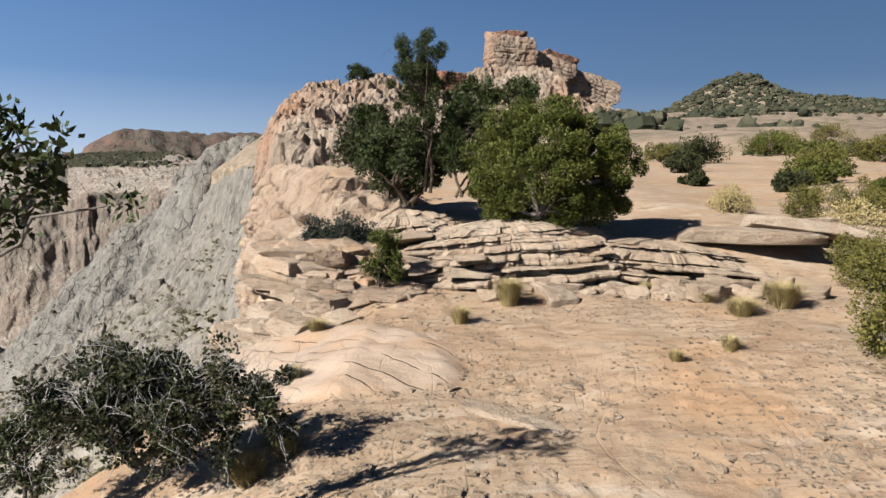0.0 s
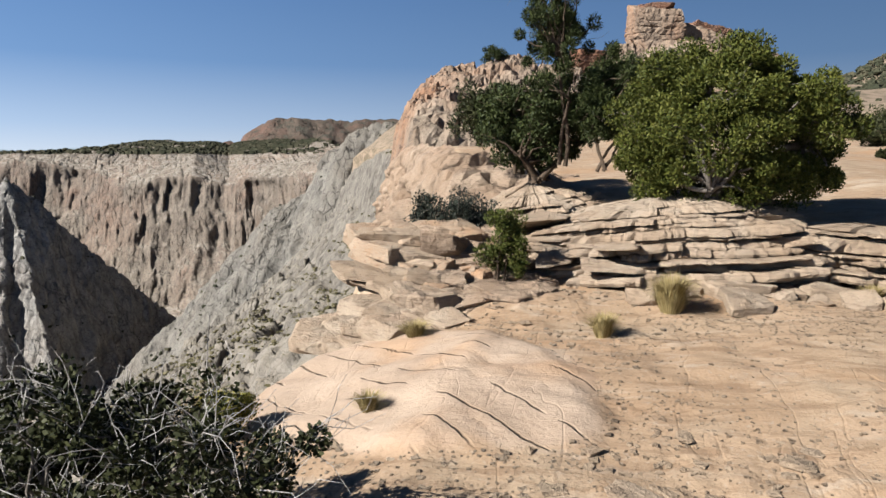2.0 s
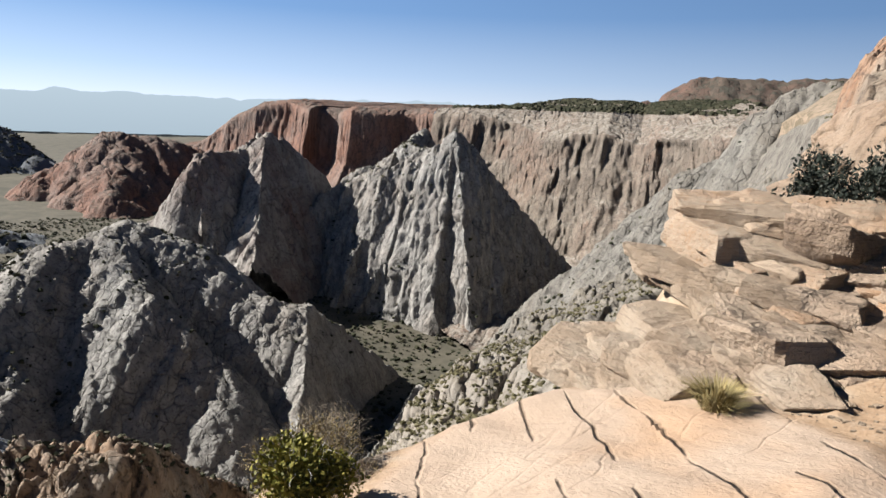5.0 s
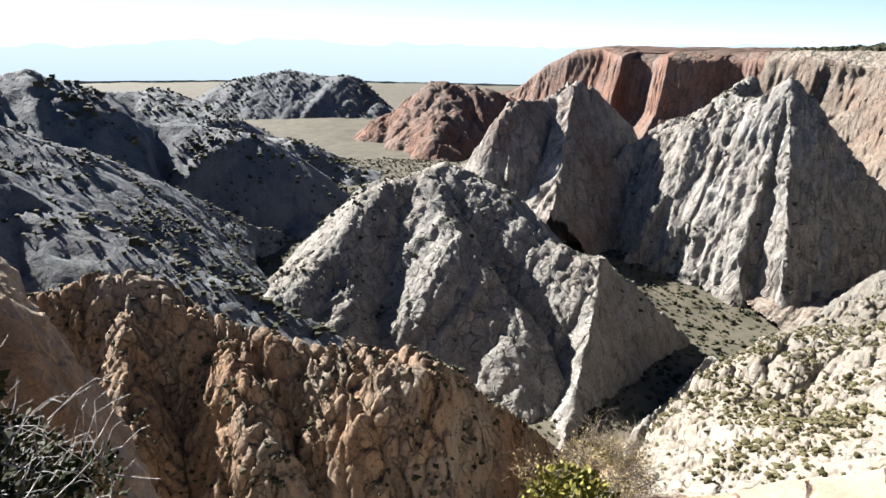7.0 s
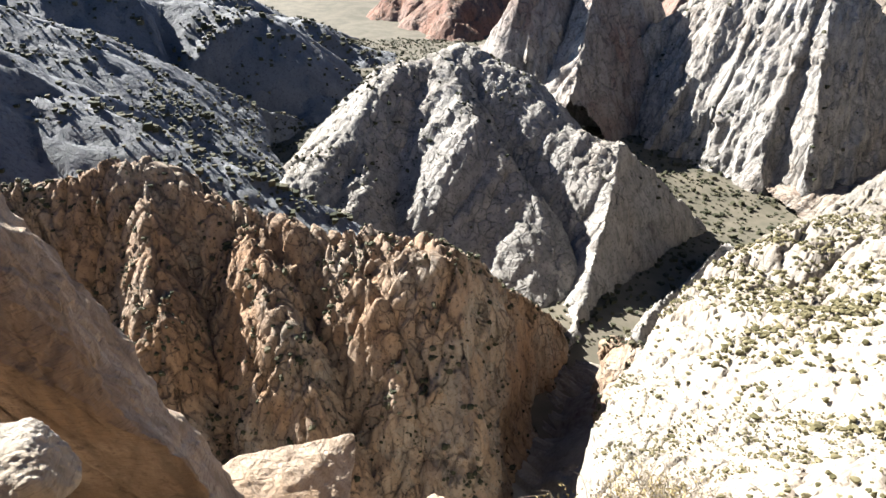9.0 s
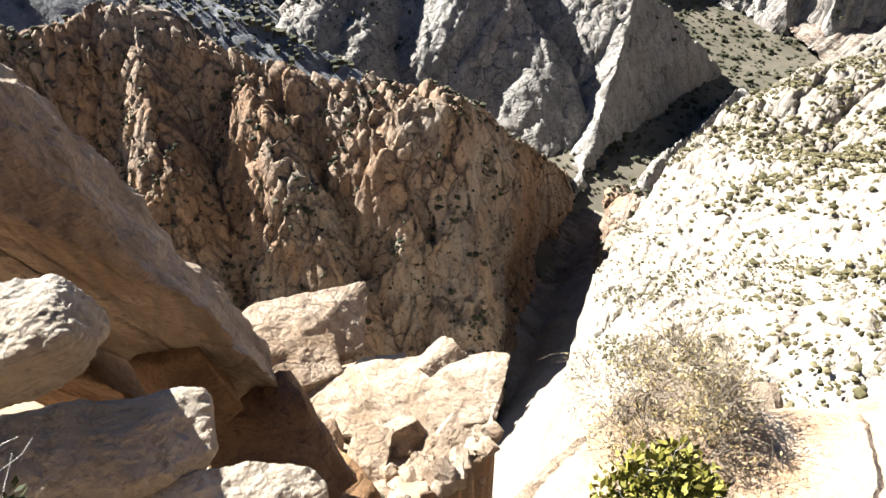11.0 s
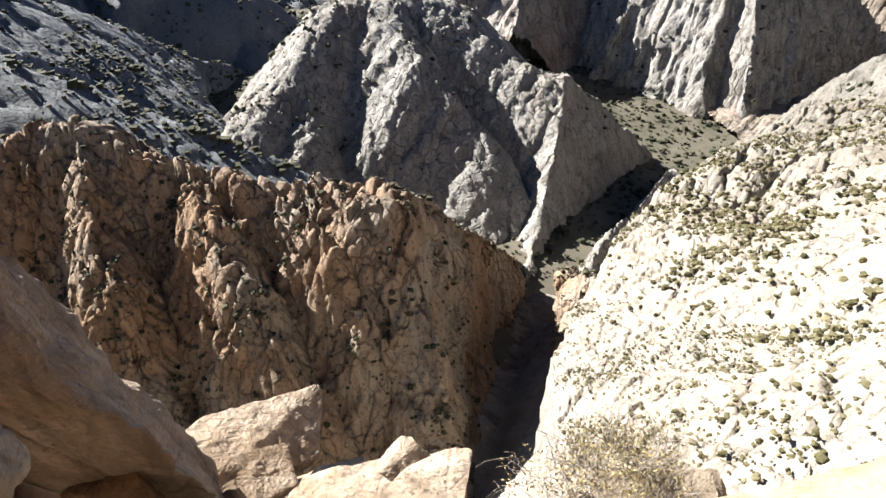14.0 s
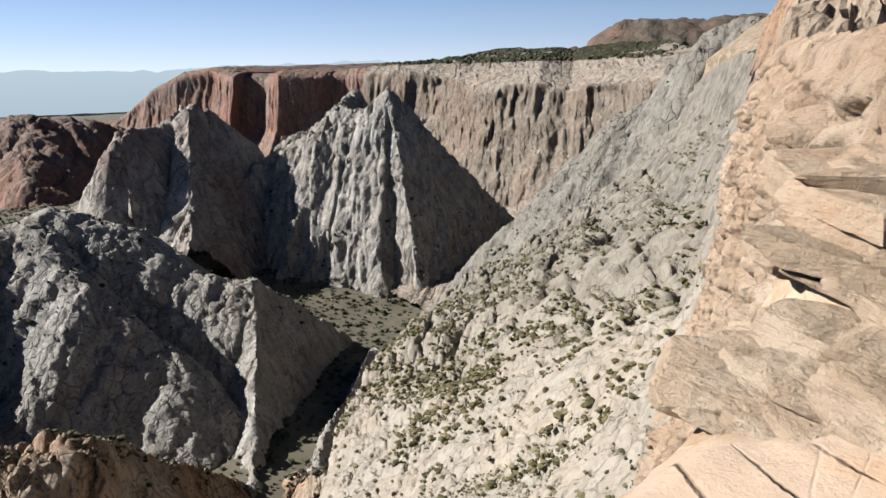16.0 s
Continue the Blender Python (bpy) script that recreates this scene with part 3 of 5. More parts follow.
SPOTS = {}
SLOT = [(-120, 68, -236, 9), (-137, 78, -238, 9), (-186, 101, -242, 10), (-255, 140, -248, 9), (-328, 212, -254, 7), (-411, 329, -262, 7), (-466, 398, -265, 10)]
SPOTS["dome"] = landform("sandstone_dome", [
    ([(-419, -30, -200), (-471, 11, -180), (-508, 60, -148), (-552, 106, -112), (-558, 165, -95), (-525, 202, -110), (-468, 233, -148), (-421, 275, -160), (-372, 300, -207)], 0.95, 1.5, 20),
    ([(-440, 262, -158), (-380, 245, -186), (-330, 215, -206), (-295, 190, -222), (-268, 168, -238)], 1.6, 1.4, 12),
    ([(-545, 150, -100), (-470, 155, -140), (-420, 185, -185)], 1.5, 1.0, 9),
    ([(-515, 70, -146), (-455, 60, -185)], 1.5, 0.8, 12)], (-760, -250, -180, 440), 1.7, M_GREY, 3.2, 15, 40,
    "pale grey weathered sandstone dome with scrub in the canyon", "rock dome", 0.8, 0.8, cut=SLOT, saw=2.2)
SPOTS["ridge"] = landform("canyon_ridge", [
    ([(-300, -190, -112), (-287, -115, -106), (-287, -91, -103), (-281, -54, -94), (-262, -20, -107), (-243, 11, -114), (-236, 33, -110), (-207, 62, -108), (-197, 72, -117)], 1.1, 1.75, 7),
    ([(-236, 80, -134), (-216, 98, -137), (-206, 120, -146)], 0.9, 2.0, 6),
    ([(-281, -54, -94), (-246, -50, -112), (-215, -45, -136), (-190, -40, -172)], 2.0, 1.8, 4),
    ([(-262, -20, -107), (-228, -8, -116), (-198, 2, -134), (-172, 10, -166)], 2.1, 2.0, 5),
    ([(-243, 11, -114), (-212, 30, -122), (-184, 42, -146), (-166, 50, -182)], 2.1, 2.2, 4),
    ([(-197, 72, -117), (-182, 84, -138), (-170, 94, -176)], 2.0, 2.2, 4)], (-400, -110, -240, 180), 0.8, M_ORANGE, 3.9, 17, 50,
    "orange and grey broken sandstone ridge above a slot", "rock ridge", 0.7, 1.9, cut=SLOT)
SPOTS["butte"] = landform("pyramid_butte", [
    ([(-640, 590, -52), (-718, 596, -46), (-853, 700, -50), (-987, 860, -30)], 1.7, 1.7, 4),
    ([(-609, 583, -21), (-591, 577, -84), (-566, 574, -154), (-533, 583, -208), (-501, 592, -255)], 2.4, 2.3, 2),
    ([(-609, 583, -21), (-595, 606, -45), (-568, 653, -104), (-541, 699, -162), (-510, 740, -215)], 1.7, 1.9, 3),
    ([(-609, 583, -21), (-603, 552, -96), (-613, 520, -178), (-619, 488, -258)], 2.1, 2.3, 2.5),
    ([(-585, 568, -90), (-570, 535, -180), (-548, 496, -258)], 2.1, 2.3, 2.5),
    ([(-609, 583, -21), (-652, 553, -71), (-686, 539, -131), (-715, 528, -191), (-740, 522, -255)], 2.4, 2.2, 2.5),
    ([(-640, 580, -45), (-657, 567, -48), (-705, 527, -84), (-751, 513, -160), (-785, 507, -227)], 2.4, 2.2, 3),
    ([(-706, 562, -55), (-816, 532, -120), (-922, 504, -198), (-996, 470, -255)], 1.7, 1.7, 4),
    ([(-729, 599, -49), (-794, 545, -93), (-803, 493, -130), (-798, 443, -167), (-800, 365, -214)], 1.9, 2.0, 3)], (-1020, -420, 330, 880), 1.5, M_GREY, 5.4, 13, 60,
    "steep grey sandstone pyramid butte with fluted spurs", "butte", 2.1, 0.3)
SPOTS["white"] = landform("streaked_dome", [
    ([(-822, 294, -150), (-833, 312, -92), (-838, 335, -64), (-838, 354, -62), (-850, 389, -62), (-866, 431, -60)], 2.1, 2.1, 12),
    ([(-862, 432, -36), (-855, 470, -45), (-858, 497, -66), (-860, 540, -105)], 1.8, 1.7, 4)], (-1020, -700, 200, 640), 2.0, M_STREAK, 4.5, 18, 70,
    "white capped red sandstone dome with dark streaks", "rock dome", 1.8, 0.6, peaks=[((-852, 443, -32), [(62, 1.9), (170, 1.35), (-90, 1.3), (-20, 1.2)])])
SPOTS["reds"] = landform("red_domes", [
    ([(-1690, 330, -165), (-1645, 435, -80), (-1612, 545, -83), (-1580, 640, -118), (-1570, 720, -150)], 1.0, 1.1, 45),
    ([(-1620, 480, -90), (-1500, 420, -140), (-1420, 390, -185)], 1.0, 1.0, 40)], (-1950, -1300, 200, 900), 4.5, M_RED, 11.0, 50, 80,
    "dusky red sandstone domes beside the valley", "rock dome")
SPOTS["spur"] = landform("wedge_spur", [
    ([(-130, 412, -12), (-160, 414, -17), (-182, 427, -22), (-211, 425, -30), (-240, 432, -56), (-289, 437, -104), (-354, 439, -166), (-420, 460, -240)], 1.3, 1.1, 4),
    ([(-198, 416, -33), (-177, 391, -58), (-150, 368, -80)], 1.5, 1.2, 2.5),
    ([(-225, 440, -50), (-215, 395, -85), (-195, 360, -125)], 1.4, 1.2, 3),
    ([(-95, 430, 24), (-128, 424, 27), (-152, 418, 24), (-172, 424, 4), (-190, 432, -20)], 1.8, 1.7, 5),
    ([(-150, 480, -12), (-215, 490, -45), (-290, 520, -110), (-370, 560, -200)], 1.3, 1.2, 4)], (-480, -90, 300, 640), 1.5, M_SPUR, 4.2, 15, 90,
    "grey slickrock spur split by dark clefts", "rock spur", 1.4, 0.7)
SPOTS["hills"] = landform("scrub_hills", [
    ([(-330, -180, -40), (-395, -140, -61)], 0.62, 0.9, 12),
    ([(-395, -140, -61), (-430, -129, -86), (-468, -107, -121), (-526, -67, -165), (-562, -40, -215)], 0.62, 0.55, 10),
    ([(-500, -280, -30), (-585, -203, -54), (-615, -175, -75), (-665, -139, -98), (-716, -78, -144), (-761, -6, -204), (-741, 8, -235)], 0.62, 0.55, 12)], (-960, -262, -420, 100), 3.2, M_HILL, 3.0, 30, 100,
    "scrub covered rock hills across the valley, tinted for haze", "hill", 1.3, 0.35)
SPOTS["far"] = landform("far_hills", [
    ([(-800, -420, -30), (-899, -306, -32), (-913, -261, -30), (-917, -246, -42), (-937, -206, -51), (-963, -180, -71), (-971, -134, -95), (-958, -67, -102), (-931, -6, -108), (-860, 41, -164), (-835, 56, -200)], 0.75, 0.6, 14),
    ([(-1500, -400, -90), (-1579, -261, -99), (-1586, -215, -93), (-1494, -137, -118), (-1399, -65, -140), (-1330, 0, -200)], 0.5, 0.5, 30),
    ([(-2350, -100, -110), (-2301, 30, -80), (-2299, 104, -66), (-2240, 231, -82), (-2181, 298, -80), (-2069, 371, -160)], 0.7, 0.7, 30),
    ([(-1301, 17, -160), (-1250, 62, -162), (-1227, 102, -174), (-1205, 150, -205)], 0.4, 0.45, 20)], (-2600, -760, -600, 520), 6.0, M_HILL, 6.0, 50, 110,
    "low far valley hills, tinted blue grey for haze", "hill", 1.1, 0.35)

# distant country
landform("red_mesa", [
    ([(-1980, 3480, 120), (-1850, 3560, 215), (-1700, 3610, 225), (-1484, 3719, 250), (-1228, 3811, 225), (-900, 3900, 215), (-500, 3950, 190)], 0.5, 0.55, 80)], (-2500, -100, 3000, 4400), 22.0, M_MESA, 22.0, 110, 120,
    "long low red mesa on the skyline", "mesa")


# ---- canyon wall: a strip that hangs from its rim ----
def coursed(s, z, w, h, seed):
    """Beds of broken blocks: each block's own number, and how near a joint is."""
    r = z / h + 0.5 * fbm(s / (w * 2.5), z / (h * 6), seed=seed, octaves=3) + 0.06 * s / h
    row = np.floor(r)
    c = s / (w * (0.55 + 0.9 * hash3(row, row * 0, np.int64(2), seed))) + 9 * hash3(row, row * 0, np.int64(3), seed) + 0.25 * fbm(s / w, z / h, seed=seed + 1, octaves=2)
    col = np.floor(c)
    own = hash3(col, row, np.int64(4), seed)
    near = np.minimum(np.minimum(r - row, row + 1 - r), 1.6 * np.minimum(c - col, col + 1 - c))
    return own, np.exp(-(near / 0.10) ** 2)


def strip(name, line, way, stations, offs, mat, amp, size, seed, label, category, ds, lead=0.0, curtain=1.3, coarse=0.0, bulge=5.0, beds=()):
    """A wall below the polyline: each station gives the heights at the offsets in its profile."""
    line = np.array(line, float)
    seg = np.hypot(*np.diff(line[:, :2], axis=0).T)
    s_line = np.concatenate([[0], np.cumsum(seg)])
    s = [0.0]
    while s[-1] < s_line[-1]:
        s.append(s[-1] + ds(np.interp(s[-1], s_line, line[:, 1])))
    s = np.array(s)
    lx, ly = np.interp(s, s_line, line[:, 0]), np.interp(s, s_line, line[:, 1])
    keys = np.array([k for k, _ in stations], float)
    key = np.interp(s, s_line, np.arange(len(line)))
    if isinstance(offs, list):          # the profiles share their knots: so many columns between each two
        col = np.concatenate([np.arange(k) / k + i for i, k in enumerate(offs)] + [[len(offs)]])
        tables = [np.array([np.interp(col, np.arange(len(prof)), [q[i] for q in prof]) for _, prof in stations]) for i in (0, 1)]
        o, z = [np.stack([np.interp(key, keys, t[:, j]) for j in range(len(col))], 1) for t in tables]
    else:
        table = np.array([np.interp(offs, [a for a, _ in prof], [b for _, b in prof]) for _, prof in stations])
        z = np.stack([np.interp(key, keys, table[:, j]) for j in range(len(offs))], 1)
        o = np.broadcast_to(offs, z.shape) + 0.0
    x, y = lx[:, None] + way[0] * o, ly[:, None] + way[1] * o
    sl = np.gradient(z, axis=1) / np.gradient(o, axis=1)
    steep = np.clip(np.abs(sl) / 1.5, 0.15, 1)
    ss = np.broadcast_to(s[:, None], z.shape)
    edge = step(0, size * 0.3, o) * steep
    z2 = z + (rough_up(x, y, z, ss, o, amp, size, seed, 0.5) - z) * (1 - lead)
    if coarse:
        z2 = z2 + (rough_up(x, y, z, ss, o, coarse, size * 4, seed + 50, 0.6) - z) * step(45, 140, y) * step(0, 10, o)
    sw = ss + 0.5 * size * fbm(ss / size, z / (size * 1.2), seed=seed + 21, octaves=3)
    col = ridged(sw / size, z / (size * 8), 4, seed + 3)
    buttress = fbm(sw / (size * 3.5), z / (size * 9), seed=seed + 7)
    push = amp * (curtain * (col - 0.2) + bulge * buttress + 0.8 * fbm(ss / (size * 0.4), z / (size * 0.6), seed=seed + 8)) * edge
    for w, h, much, k in beds:
        own, joint = coursed(ss, z, w, h, seed + k)
        push = push + much * (own - 0.5 - 0.4 * joint) * edge
    px, py = x + way[0] * push, y + way[1] * push
    rg = np.random.default_rng(seed)
    cell = np.minimum(np.gradient(s)[:, None], np.gradient(o, axis=1))
    px, py, z2 = px + rg.uniform(-0.25, 0.25, px.shape) * cell, py + rg.uniform(-0.25, 0.25, px.shape) * cell, z2 + rg.normal(size=px.shape) * 0.06 * cell
    ob = grid_mesh(name, px, py, z2, mat)
    tagged(ob, label, category, kind="structure")
    return px, py, z2, np.ones(z2.shape, bool)


def warp_offsets(stops):
    """Offsets with given spacings between given ends."""
    out = []
    for (a, d), (b, _) in zip(stops[:-1], stops[1:]):
        out += list(np.arange(a, b, d))
    return np.array(out)


left_line = [(-2100, 640), (-1813, 724), (-1639, 750), (-1565, 788), (-1484, 835), (-1350, 810), (-1375, 850), (-1330, 880), (-1172, 807), (-1110, 875), (-1115, 905), (-1090, 920), (-1033, 920)]
right_line = [(-1033, 920), (-960, 940), (-821, 947), (-765, 929), (-663, 907), (-590, 900), (-560, 908), (-535, 910), (-502, 900), (-440, 880), (-339, 838), (-287, 783), (-230, 720)]
low = (520, -260)
deep = warp_offsets([(-1500, 60), (-240, 12), (-60, 3), (140, 6), (300, 20), (520, 20)])


def top_wall(z, back=25, lip=4.0, foot=130):
    """A wall that falls sheer from height z."""
    return [(-1500, z + back), (-260, z + 10), (-30, z + 6), (0, z - lip), (28, z - 115), (foot, -205), low]


def cap_wall(z, back=20):
    """A wall under a broad rounded cap."""
    return [(-1500, z + 80), (-500, z + 46), (-160, z + 26), (-90, z + 18), (-40, z + 6), (0, z - 12), (20, z - 50), (62, z - 110), (135, -205), low]


SPOTS["redwall"] = strip("red_canyon_wall", [(a, b, 0) for a, b in left_line], (0.5, -0.866), [
    (0, [(-1500, -60), (0, -150), (60, -190), (160, -215), low]), (1, [(-1500, -40), (0, -118), (40, -165), (120, -205), low]),
    (2, top_wall(-30)), (3, top_wall(2)), (4, top_wall(12)), (5, top_wall(-2)), (7, top_wall(-6)), (8, top_wall(0)), (9, top_wall(-5)), (11, top_wall(0)), (12, top_wall(2))], deep, M_RED, 3.5, 24, 135,
    "sheer red sandstone canyon wall in streaks", "canyon wall", lambda y: 2.4, 0.35, 2.4)
SPOTS["wall"] = strip("canyon_wall", [(a, b, 0) for a, b in right_line], (0.5, -0.866), [
    (0, top_wall(2)), (1, top_wall(6)), (2, cap_wall(-4)), (3, cap_wall(-14)), (5, cap_wall(-12)), (7, cap_wall(-26)), (8, cap_wall(-16)), (9, cap_wall(-14)), (10, cap_wall(-12)), (11, cap_wall(-10)), (12, cap_wall(-10))], deep, M_WALL, 4.6, 24, 130,
    "high fluted pale sandstone canyon wall with a wooded plateau on top", "canyon wall", lambda y: 2.0, 0.35, 2.4)

SPOTS["slope"] = strip("canyon_slope", [(a, b, 0) for a, b in RIM[1:25]], (-0.97, -0.25), [
    (0, [(-2, -60), (0, -60), (3, -62), (6, -65), (8, -68), (10, -70), (20, -95), (40, -140), (110, -225), (260, -250)]),
    (3, [(-2, -40), (0, -40), (3, -43), (6, -46), (8, -48), (10, -50), (20, -80), (40, -130), (110, -225), (260, -250)]),
    (7, [(-2, -9), (0, -9), (1, -12), (2, -15), (3.5, -18), (5, -20), (7, -50), (12, -130), (50, -205), (260, -250)]),
    (13, [(-1, -9), (0, -12), (0.8, -13.5), (1.5, -15), (3, -17.5), (4.7, -19.5), (6, -50), (10, -130), (40, -205), (260, -250)]),
    (14, [(-1, -8), (0, -10), (1.5, -14), (3, -16.5), (5, -19), (10.3, -24), (11.5, -50), (15, -130), (45, -208), (260, -250)]),
    (15, [(-1, -6), (0, -10), (2.6, -15.5), (8, -22), (16, -31), (24, -41), (26, -70), (30, -140), (60, -212), (260, -250)]),
    (16, [(-2, -6), (0, -10), (3, -18), (9, -25), (16, -34), (36, -57), (38, -86), (43, -150), (70, -214), (260, -250)]),
    (17, [(-2, -6), (0, -9), (2.2, -18.5), (7, -27), (16, -41), (56, -72), (58.5, -100), (64, -160), (100, -216), (260, -250)]),
    (18, [(-2, 3), (0, 2), (3, -20), (10, -44), (50, -62), (90, -80), (94, -104), (104, -170), (140, -225), (260, -250)]),
    (19, [(-3, 5), (0, 4), (6, -15), (16, -37), (60, -58), (104, -79), (112, -106), (130, -160), (215, -240), (260, -250)]),
    (20, [(-4, 5), (0, 3), (6, -18), (14, -26), (45, -62), (88, -85), (95, -110), (112, -150), (180, -235), (260, -256)]),
    (21, [(-5, -4), (0, -6), (6, -15), (12, -27), (20, -42), (80, -110), (90, -130), (110, -180), (150, -220), (260, -260)]),
    (22, [(-5, 5), (0, 0), (5, -12), (12, -30), (20, -50), (90, -160), (100, -175), (120, -200), (160, -230), (260, -250)]),
    (23, [(-5, 18), (0, 12), (8, -10), (18, -38), (30, -70), (90, -160), (100, -175), (120, -195), (160, -220), (260, -240)])],
    [4, 10, 16, 30, 110, 14, 18, 14, 8], M_WHITE, 0.8, 4.2, 140,
    "pale sandstone slope dotted with shrubs falling to a slot", "canyon slope", lambda y: 0.35 if y < 90 else 0.8 if y < 270 else 2.5, 0.0, 0.8, 4.2, 1.0)

# steep face under the edge and the knoll
strip("rim_cliff", [(a, b, 0) for a, b in RIM[9:19]], (-0.97, -0.25), [
    (0, [(-0.6, -0.55), (0, -0.6), (0.3, -1.0), (0.5, -2.5), (0.7, -7), (0.9, -13), (4.5, -18)]),
    (2, [(-0.6, -0.1), (0, -0.25), (0.3, -0.8), (0.5, -2.5), (0.8, -7), (1.1, -13), (4.5, -18)]),
    (3, [(-0.6, 0.45), (0, 0.3), (0.3, -0.4), (0.6, -2.5), (1.0, -7), (1.3, -13), (4.5, -18)]),
    (5, [(-0.6, 1.0), (0, 0.8), (0.4, 0.1), (0.9, -2.5), (1.3, -7), (1.7, -12), (4.5, -17)]),
    (6, [(-0.6, 1.8), (0, 1.5), (0.8, 0), (1.2, -3), (1.6, -7), (2.0, -12.5), (4.5, -17)]),
    (7, [(-0.6, 2.3), (0, 1.9), (0.9, -0.6), (1.4, -4), (1.9, -8), (2.6, -14), (4.5, -17)]),
    (8, [(-0.6, 2.5), (0, 2.1), (1.2, -0.4), (1.8, -4), (2.4, -10), (3.2, -17), (4.5, -19)]),
    (9, [(-0.6, 2.5), (0, 2), (0.6, -2), (1.0, -6), (1.6, -12), (2.2, -17), (4.5, -22)])],
    [6, 12, 34, 56, 60, 40], M_CLIFF, 0.30, 1.5, 145,
    "broken cream and orange sandstone cliff below the rim", "cliff", lambda y: 0.06 if y < 20 else 0.12, 0.55, 0.8, 0.0, 0.8,
    beds=((2.2, 1.5, 0.7, 60), (0.8, 0.42, 0.32, 61), (0.35, 0.13, 0.10, 62)))

# rocky knoll on the rim, and the low hump that leads to it
FAR = 4.4


def afar(x, y, z):
    """A place on the knoll, carried out to its true distance and size."""
    return x * FAR, 2 + (y - 2) * FAR, 1.55 + (z - 1.55) * FAR


def knoll(name, y0, y1, label, far):
    kx, ky = np.meshgrid(np.arange(-26, 26, 0.16), np.arange(y0, y1, 0.2), indexing="ij")
    kh, ka, ko = ridge_height(kx, ky, [
        ([(-9, 43, 7.5), (-5.5, 45, 8.3), (-1, 48, 8.2), (2, 50, 9.6), (5, 52, 11.0), (9, 55.5, 10.2), (12, 54, 8.5), (14, 50, 5.5)], 0.9, 0.62, 1.6),
        ([(-8, 43, 7.5), (-6, 30, 4.2), (-2.9, 18, 2.0), (-1.5, 13, 1.35), (-1.3, 9.0, 0.1)], 0.35, 0.3, 1.2),
        ([(4, 50, 9.5), (6, 36, 4.3), (5.0, 20, 1.7), (4.5, 12, 0.6)], 0.3, 0.3, 2.0)])
    kz = rough_up(kx, ky, kh, ka, ko, 0.60, 2.6, 150, 0.5, 0.9)
    kz = kh + (kz - kh) * (0.15 + 0.85 * step(11.5, 22, ky)) - 1.0 * (1 - step(9.4, 12.0, ky))
    own, joint = coursed(kx + 0.7 * ky, kz, 0.9, 0.42, 153)
    q = kz / 0.42 + 0.5 * fbm(kx * 0.25, ky * 0.25, seed=154)
    bed = 0.42 * (np.floor(q) + step(0.6, 1.0, q - np.floor(q)) - q)
    kz = kz + (0.8 * bed + 0.22 * (own - 0.5) - 0.10 * joint) * (0.3 + 0.7 * step(14, 22, ky))
    west = rim_x(ky) - kx + 0.5 * fbm(kx * 0.5, ky * 0.5, seed=152)
    kz = kz - 3.5 * np.clip(west, 0, 9) - 1.0 * np.clip(-8.8 - kx, 0, 9) * step(20, 30, ky)
    kr = np.random.default_rng(4)
    kx, ky, kz = kx + kr.uniform(-0.05, 0.05, kx.shape), ky + kr.uniform(-0.06, 0.06, kx.shape), kz + kr.normal(size=kx.shape) * 0.02
    if far:
        kz = kz - 3.2 * (1 - step(22, 28, ky))
        kx, ky, kz = afar(kx, ky, kz)
    else:
        kz = kz - 3.0 * step(15, 21, ky)
    kk = (west < 5) & (kz > plateau(kx, ky) - (7 if far else 2.2))
    kf = kk[:-1, :-1] & kk[1:, 1:] & kk[1:, :-1] & kk[:-1, 1:]
    tagged(grid_mesh(name, kx, ky, kz, M_KNOLL if far else M_CLIFF, kf, smooth=False), label, "rock outcrop", kind="structure")


knoll("rocky_hump", 9.2, 21, "rounded cream sandstone hump along the rim", False)
knoll("rocky_knoll", 22, 74, "layered cream and orange sandstone knoll on the rim", True)

# far haze painted as a plain glowing band of distance beyond the last hills
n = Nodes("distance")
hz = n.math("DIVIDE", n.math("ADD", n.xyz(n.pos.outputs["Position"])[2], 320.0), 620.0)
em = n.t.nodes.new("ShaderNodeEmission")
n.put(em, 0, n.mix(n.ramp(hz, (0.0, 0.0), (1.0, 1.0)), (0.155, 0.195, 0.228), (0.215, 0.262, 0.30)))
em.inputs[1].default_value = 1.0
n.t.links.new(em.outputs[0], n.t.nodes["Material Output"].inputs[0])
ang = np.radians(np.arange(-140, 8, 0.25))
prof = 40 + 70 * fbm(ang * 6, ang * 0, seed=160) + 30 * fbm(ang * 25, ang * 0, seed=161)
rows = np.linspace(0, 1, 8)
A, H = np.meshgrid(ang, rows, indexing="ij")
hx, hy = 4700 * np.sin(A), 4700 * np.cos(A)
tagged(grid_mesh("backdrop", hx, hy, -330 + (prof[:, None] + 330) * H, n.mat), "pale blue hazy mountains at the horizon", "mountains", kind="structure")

# ---- rocks ----
def cube_sphere(n):
    """Directions over a sphere and the faces between them."""
    t = np.tan(np.linspace(-math.pi / 4, math.pi / 4, n))
    a, b = np.meshgrid(t, t, indexing="ij")
    one = np.ones_like(a)
    sides = [(a, b, one), (b, a, -one), (one, a, b), (-one, b, a), (b, one, a), (a, -one, b)]
    v, f = [], []
    for k, (x, y, z) in enumerate(sides):
        v.append(np.stack([x, y, z], -1).reshape(-1, 3))
        f.append(grid_faces(n, n) + k * n * n)
    v = np.concatenate(v)
    v /= np.linalg.norm(v, axis=1)[:, None]
    key = np.round(v * 1e5).astype(np.int64)
    _, first, back = np.unique(key, axis=0, return_index=True, return_inverse=True)
    return v[first], back.ravel()[np.concatenate(f)]


BALLS = {k: cube_sphere(k) for k in (2, 3, 4, 7, 12, 20, 40, 96)}


